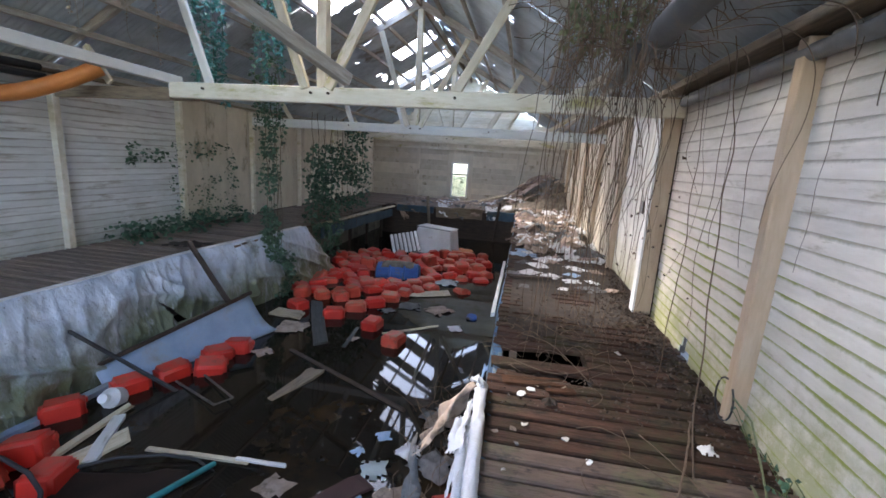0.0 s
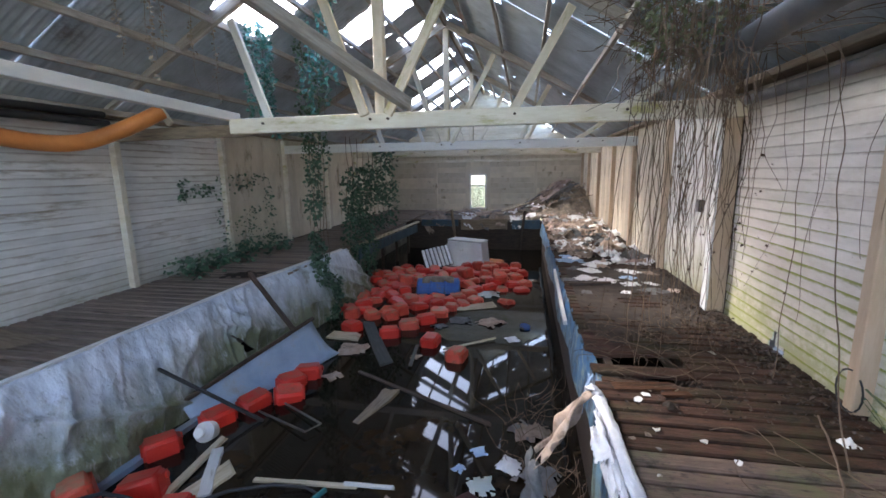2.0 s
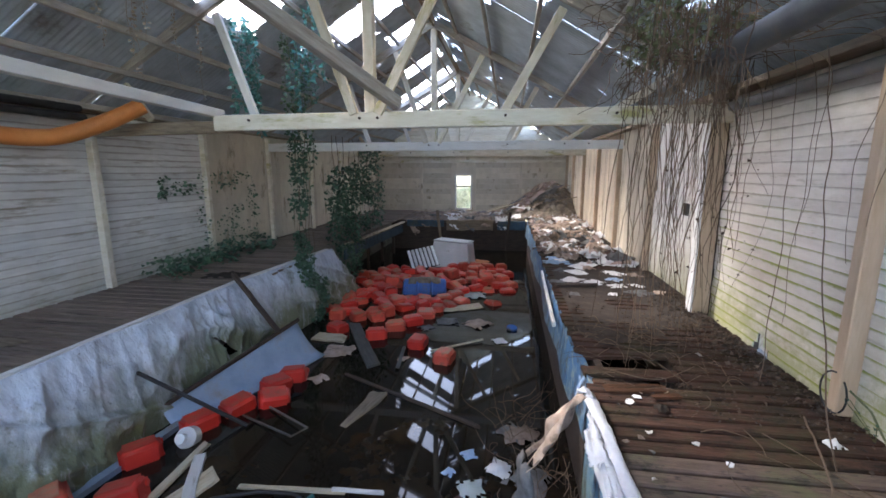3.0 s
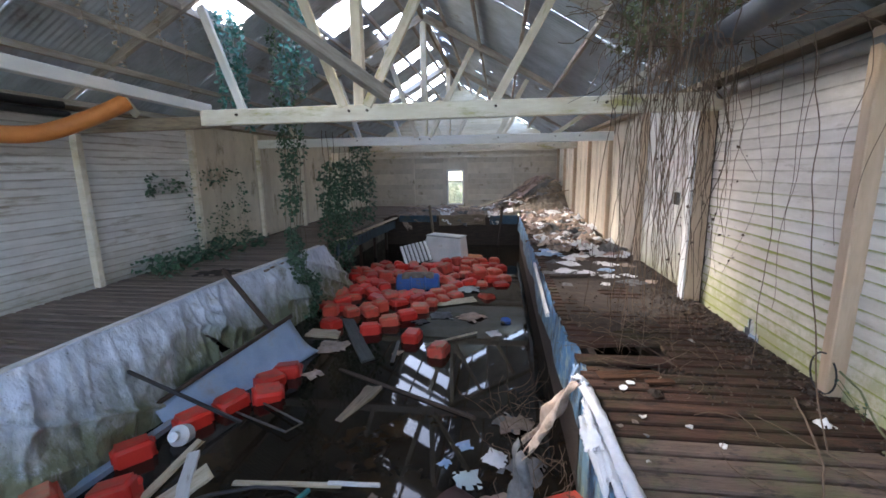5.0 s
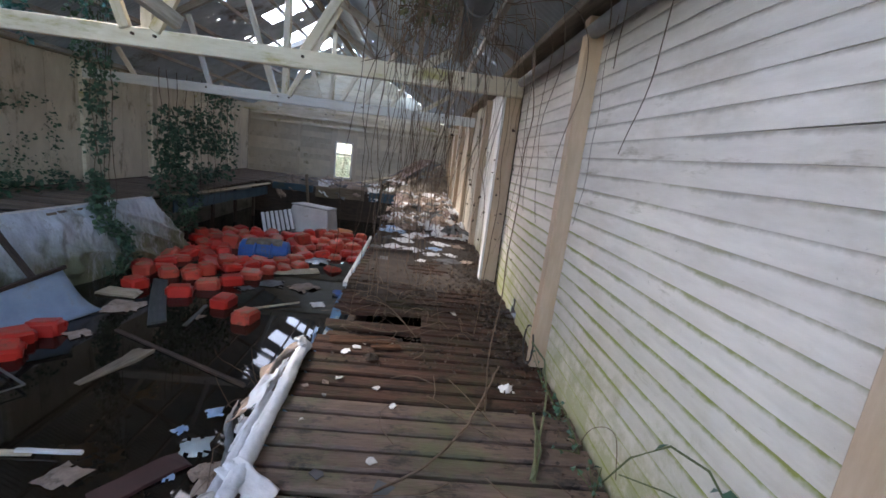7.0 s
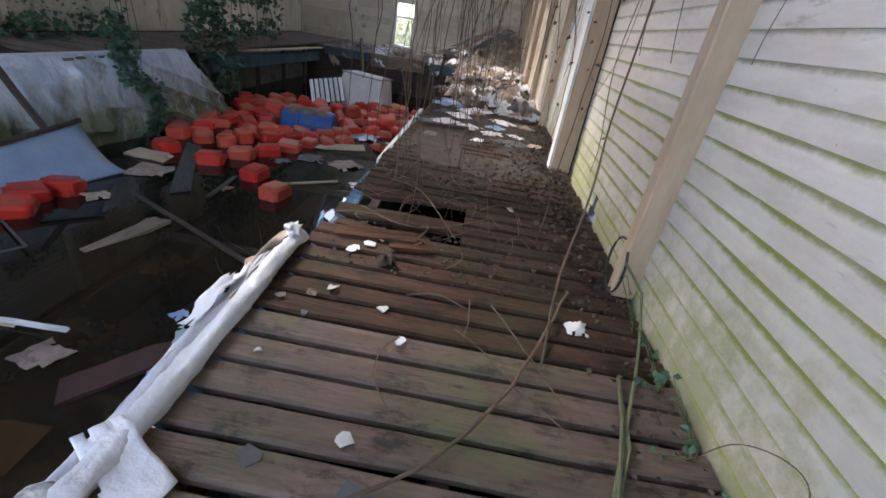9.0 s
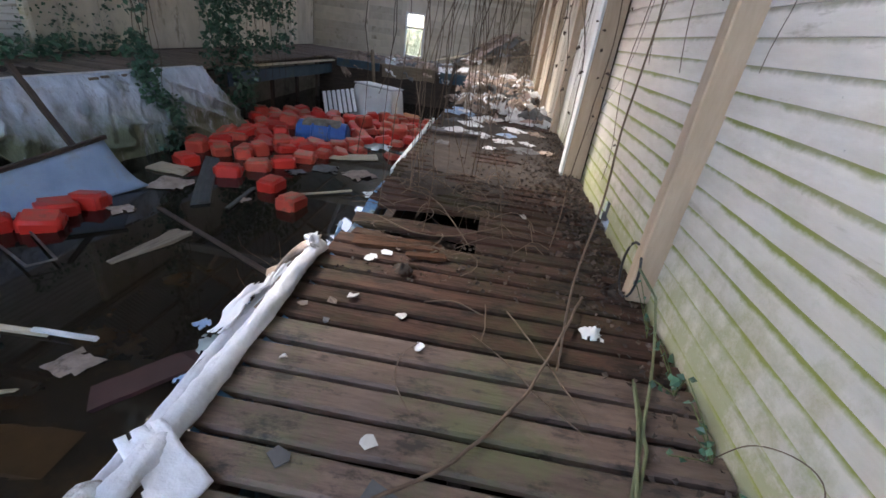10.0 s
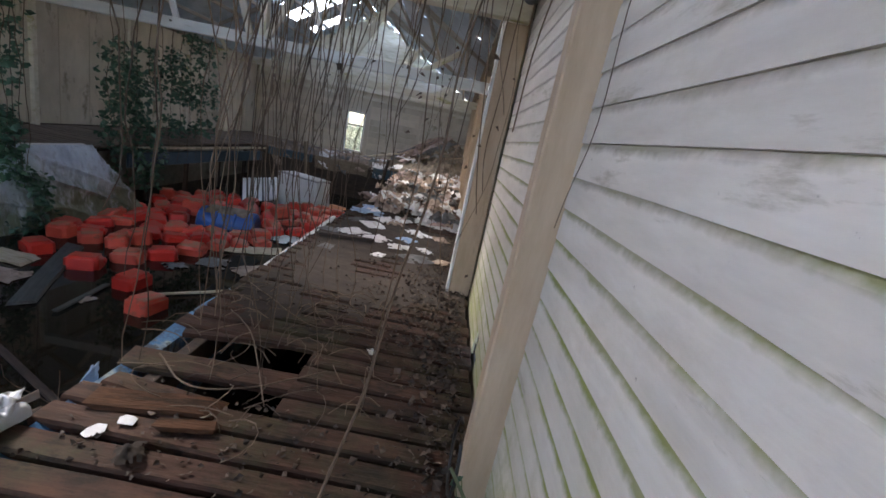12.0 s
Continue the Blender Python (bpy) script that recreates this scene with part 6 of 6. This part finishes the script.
for i in range(90):
    x, y, z = rt.uniform(0.0, 0.95), rt.uniform(2.7, 4.1), 0.012
    a, bend, up = rt.uniform(0, 6.28), rt.gauss(0, 0.35), rt.uniform(0.0, 0.06)
    p = []
    n = rt.randrange(4, 8)
    for k in range(n):
        p.append((x, y, 0.012 + up * math.sin(math.pi * k / (n - 1)), rt.uniform(0.0014, 0.003)))
        x, y, a = min(1.3, x + 0.055 * math.cos(a)), y + 0.055 * math.sin(a), a + bend
    paths.append(p)
pv, pf = tubes(paths, 4)
hold("twig_litter", mesh_of("twig_litter", pv, pf, vine_bark), kind="stuff", label="thin dry twigs strewn round the broken planks", category="twigs")
# pale green cord looped by the post
cord = [(1.30, 2.42, 0.25), (1.38, 2.36, 0.16), (1.37, 2.2, 0.03), (1.3, 2.0, 0.02), (1.2, 1.75, 0.02), (1.1, 1.5, 0.02), (1.12, 1.52, 0.03), (1.2, 1.8, 0.03), (1.24, 2.0, 0.02), (1.2, 1.7, 0.02), (1.08, 1.42, 0.02)]
pts = [(*Vector(a).lerp(Vector(b), k / 4), 0.006) for a, b in zip(cord, cord[1:]) for k in range(4)]
pv, pf = tubes([pts], 6)
hold("cord", mesh_of("cord", pv, pf, grass_leaf, True), None, None, "pale green cord looped on the planks by the wall", "cord")
pv, pf = tubes([[(1.33, 2.58 + 0.11 * math.sin(a * 0.35), 0.16 + 0.13 * math.cos(a * 0.35), 0.006) if a else (1.33, 2.58, 0.29, 0.006) for a in range(0, 17)]], 6)
hold("cable_loop", mesh_of("cable_loop", pv, pf, black_rubber, True), None, None, "dark cable loop around the foot of the post", "cable")
# leafy sprig climbing the wall
sprig = empty("creeper_sprig", None, label="green creeper sprig growing up the clapboards", category="plant")
pv, pf = tubes([[(1.4, 1.5, 0.02, 0.004), (1.39, 1.32, 0.3, 0.004), (1.38, 1.12, 0.50, 0.004), (1.38, 0.95, 0.55, 0.004), (1.38, 0.82, 0.5, 0.003)], [(1.38, 1.35, 0.2, 0.003), (1.38, 1.1, 0.35, 0.003), (1.38, 0.9, 0.45, 0.003), (1.38, 0.8, 0.33, 0.003), (1.39, 0.85, 0.1, 0.003)]], 5)
hold("stem", mesh_of("stem", pv, pf, vine_green), sprig)
for x, y, z in ((1.36, 1.1, 0.52), (1.36, 0.9, 0.54), (1.37, 0.86, 0.57), (1.36, 0.82, 0.42), (1.37, 1.3, 0.06), (1.36, 1.45, 0.08), (1.36, 1.95, 0.1), (1.35, 2.05, 0.12)):
    v, f = [], []
    leaf_at(v, f, (x, y, z), 0.05)
    hold("leaf", mesh_of("leaf", v, f, ivy_leaf), sprig)

def weed(x, y, n, size, seed):
    """A small leafy plant rooted between plank and wall."""
    r = random.Random(seed)
    root = empty("weed", None, label="small green weed growing at the foot of the clapboards", category="plant", group="weeds by the wall")
    paths, v, f = [], [], []
    for k in range(n):
        dx, dy, h = -abs(r.gauss(0, 0.07)), r.gauss(0, 0.08), r.uniform(0.05, 0.2)
        p = [(x + dx * t, y + dy * t, 0.0 + h * t ** 0.8, 0.0022) for t in (0.0, 0.35, 0.7, 1.0)]
        paths.append(p)
        for q in p[1:]:
            leaf_at(v, f, q[:3], size * r.uniform(0.6, 1.2), 1.0, r)
    pv, pf = tubes(paths, 4)
    hold("stem", mesh_of("stem", pv, pf, vine_green), root)
    hold("foliage", mesh_of("foliage", v, f, ivy_leaf), root)


for x, y, n, size, seed in ((1.38, 1.98, 5, 0.03, 1), (1.40, 1.72, 6, 0.032, 2), (1.36, 1.45, 4, 0.03, 3), (1.40, 1.15, 4, 0.03, 4), (1.38, 2.3, 3, 0.028, 5)):
    weed(x, y, n, size, seed)
for i, p in enumerate(([(1.2, 1.5, 0.02), (1.3, 1.3, 0.06), (1.38, 1.1, 0.1), (1.41, 0.9, 0.08), (1.4, 0.7, 0.14)], [(1.36, 1.7, 0.02), (1.37, 1.6, 0.22), (1.39, 1.45, 0.3), (1.4, 1.38, 0.12)], [(1.1, 1.3, 0.02), (1.22, 1.18, 0.04), (1.3, 1.0, 0.03), (1.36, 0.85, 0.02)])):
    pv, pf = tubes([[(*q, 0.0018) for q in curve_through(p, 8, 0.012, 40 + i)]], 5)
    hold("tendril", mesh_of("tendril", pv, pf, vine_bark, True), None, None, "thin dry tendril arching by the wall foot", "vine", "tendrils")

# ---- ivy and litter ----
def ivy(name, spots, label, leaves, size, stems=(), mat=ivy_leaf):
    v, f = [], []
    for x0, x1, y0, y1, z0, z1, n in spots:
        for i in range(int(n * leaves)):
            x, y, z = rv.uniform(x0, x1), rv.uniform(y0, y1), rv.uniform(z0, z1)
            if noise.noise((x * 2.5, y * 2.5, z * 2.5)) < -0.12:
                continue
            leaf_at(v, f, (x, y, z), rv.uniform(0.6, 1.3) * size)
    pl = empty(name, None, label=label, category="ivy")
    hold("foliage", mesh_of("foliage", v, f, mat), pl)
    if stems:
        pv, pf = tubes(stems, 4)
        hold("stem", mesh_of("stem", pv, pf, vine_bark), pl, kind="stuff")
    return pl


def leaf_chain(name, x, y, z0, z1, size, mat, stem_mat, label, gap=0.035, seed=0, group=""):
    """One trailing stem with leaves strung along it."""
    path = hanging(x, y, z0, z1, 0.003, 0.04, seed)
    pl = empty(name, None, label=label, category="ivy", group=group)
    pv, pf = tubes([path], 4)
    hold("stem", mesh_of("stem", pv, pf, stem_mat), pl)
    v, f = [], []
    q = curve_through([p[:3] for p in path], max(2, int(0.1 / gap) + 1), 0.0, seed)
    for n, p in enumerate(q):
        if noise.noise((p.z * 3.0, seed * 1.7, 2)) < -0.18:
            continue
        for k in range(2):
            leaf_at(v, f, p + Vector((rv.gauss(0, 0.012), rv.gauss(0, 0.012), 0)), rv.uniform(0.6, 1.3) * size)
    hold("foliage", mesh_of("foliage", v, f, mat), pl)
    return pl


# strands at the hole take the brightened leaf colour in place of sky glare
for k in range(13):
    cx = -3.98 + rv.uniform(-0.08, 0.08) if k < 8 else -3.7 + 0.12 * (k - 8)
    cy = 4.85 + 0.07 * k if k < 8 else 5.6
    leaf_chain("hanging_ivy", cx, cy, roof_z(cx) - 0.01, rv.uniform(1.95, 2.3) if k < 8 else rv.uniform(2.2, 2.7), 0.06, lit_leaf, vine_bark, "ivy strand hanging from the roof hole, painted skylit teal", 0.03, 600 + k * 7, "roof ivy strands")
for k in range(5):
    leaf_chain("hanging_ivy", -3.75 + 0.05 * (k - 2), 5.75 + 0.09 * k, roof_z(-3.75 + 0.05 * (k - 2)) - 0.02, rv.uniform(1.3, 1.8), 0.06, ivy_leaf, vine_bark, "dark green ivy strand trailing from the roof", 0.04, 700 + k * 7, "roof ivy strands")
ivy("climbing_ivy", [(-4.0, -3.72, 6.1, 6.6, -0.97, -0.2, 0.9), (-4.1, -3.85, 6.15, 6.5, -0.2, 0.7, 0.7), (-4.1, -3.9, 6.1, 6.55, 0.7, 1.8, 0.35), (-4.1, -3.95, 6.2, 6.45, 1.8, 2.5, 0.12)], "ivy column climbing over the torn pool lining", 700, 0.08,
    [hanging(-4.02 + 0.03 * k, 6.25 + 0.05 * k, 2.6, -0.95, 0.006, 0.05, 70 + k) for k in range(5)])
ivy("climbing_ivy", [(-4.3, -3.95, 7.9, 9.0, -0.1, 1.6, 0.9), (-4.3, -3.85, 9.2, 10.6, 0.2, 2.0, 1.0), (-4.2, -3.9, 8.0, 9.0, -0.7, 0.0, 0.4)], "dense ivy mass hanging by the deck edge", 1500, 0.09,
    [hanging(-4.15 + 0.02 * k, 8.0 + 0.25 * k, 2.2, -0.3, 0.006, 0.06, 80 + k) for k in range(10)])
ivy("wall_ivy", [(XL + 0.0, XL + 0.07, 6.3, 8.0, 0.1, 1.5, 0.9), (XL + 0.0, XL + 0.05, 5.45, 5.7, 1.1, 1.45, 0.13), (XL, XL + 0.05, 5.7, 6.3, 1.15, 1.35, 0.1)], "dark ivy leaves clinging to the white wall", 600, 0.06)
ivy("ground_ivy", [(-5.82, -5.25, 5.0, 7.7, 0.01, 0.28, 1.0)], "low ivy spreading on the deck by the wall", 620, 0.085)
for i, (x, y, z0, z1) in enumerate(((-3.66, 2.75, 3.4, 2.4), (-3.81, 3.24, 3.35, 2.3), (-4.14, 4.42, 3.15, 2.3), (-3.84, 3.2, 3.3, 2.45), (-3.98, 3.9, 3.25, 2.4), (-3.79, 3.28, 3.35, 2.5))):
    leaf_chain("hanging_strand", x, y, z0, z1, 0.035, pale_strand, pale_strand, "dry pale strand hanging from the roof", 0.05, 800 + i * 5, "dry roof strands")

# trodden dirt over the planks beyond the hole
v, f = [], []
n, k = 40, 100
for i in range(n + 1):
    for j in range(k + 1):
        x, y = 0.0 + 1.42 * i / n, 3.5 + 3.6 * j / k
        v.append((x, y, 0.0055 + 0.006 * abs(noise.noise((x * 5, y * 5, 3))) + 0.004 * noise.noise((x * 17, y * 17, 6))))
for i in range(n):
    for j in range(k):
        x, y = 1.42 * i / n, 3.5 + 3.6 * j / k
        fade = min(1.0, (y - 3.5) / 0.8, (7.1 - y) / 0.8)
        if noise.noise((x * 2.2, y * 2.2, 14)) + 0.4 * noise.noise((x * 9, y * 9, 15)) > -0.32 + 0.62 * fade:
            continue
        a = i * (k + 1) + j
        f.append((a, a + k + 1, a + k + 2, a + 1))
hold("dirt_layer", mesh_of("dirt_layer", v, f, mud, True), kind="stuff", label="dark trodden dirt spread over the planks", category="dirt")

# leaf litter along the wall foot and across the planks
v, f = [], []
for i in range(1700):
    y = rv.uniform(0.9, 6.5)
    if y < 2.4 and rv.random() < 0.5:
        continue
    edge = min(1.0, abs(rv.gauss(0, 0.21 if 2.3 < y < 4.8 else 0.13)))
    leaf_at(v, f, (XR - 0.05 - edge, y, 0.006 + 0.03 * rv.random()), rv.uniform(0.012, 0.030), 0.15)
for i in range(520):
    leaf_at(v, f, (1.38 - min(1.3, abs(rv.gauss(0, 0.6))), rv.uniform(3.45, 5.2), 0.008 + 0.015 * rv.random()), rv.uniform(0.015, 0.04), 0.1)
for i in range(260):
    leaf_at(v, f, (1.38 - min(0.5, abs(rv.gauss(0, 0.15))), rv.uniform(2.6, 4.8), 0.012 + 0.02 * rv.random()), rv.uniform(0.03, 0.055), 0.5)
for i in range(160):
    leaf_at(v, f, (rv.uniform(0.0, 0.9), rv.uniform(2.4, 2.88), 0.008), rv.uniform(0.012, 0.03), 0.1)
hold("leaf_litter", mesh_of("leaf_litter", v, f, litter_leaf), kind="stuff", label="dead brown leaves drifted along the wall foot", category="leaves")
v, f = [], []
for p in range(46):
    x, y, z = 0.98 + rv.gauss(0, 0.2), rv.uniform(3.2, 4.4), rv.uniform(0.5, 1.7)
    leaf_at(v, f, (min(x, 1.36), y, z), rv.uniform(0.02, 0.045))
hold("dead_leaves", mesh_of("dead_leaves", v, f, dead_leaf), kind="stuff", label="shrivelled dark leaves caught in the vines", category="leaves")
# bush outside the far window
v, f = [], []
for i in range(1500):
    leaf_at(v, f, (rv.uniform(-3.2, -0.6), 17.2 + rv.gauss(0, 0.25), rv.uniform(-0.35, 0.95)), rv.uniform(0.06, 0.12))
hold("outside_bush", mesh_of("outside_bush", v, f, ivy_leaf), kind="stuff", label="green bush outside the end window", category="bush")
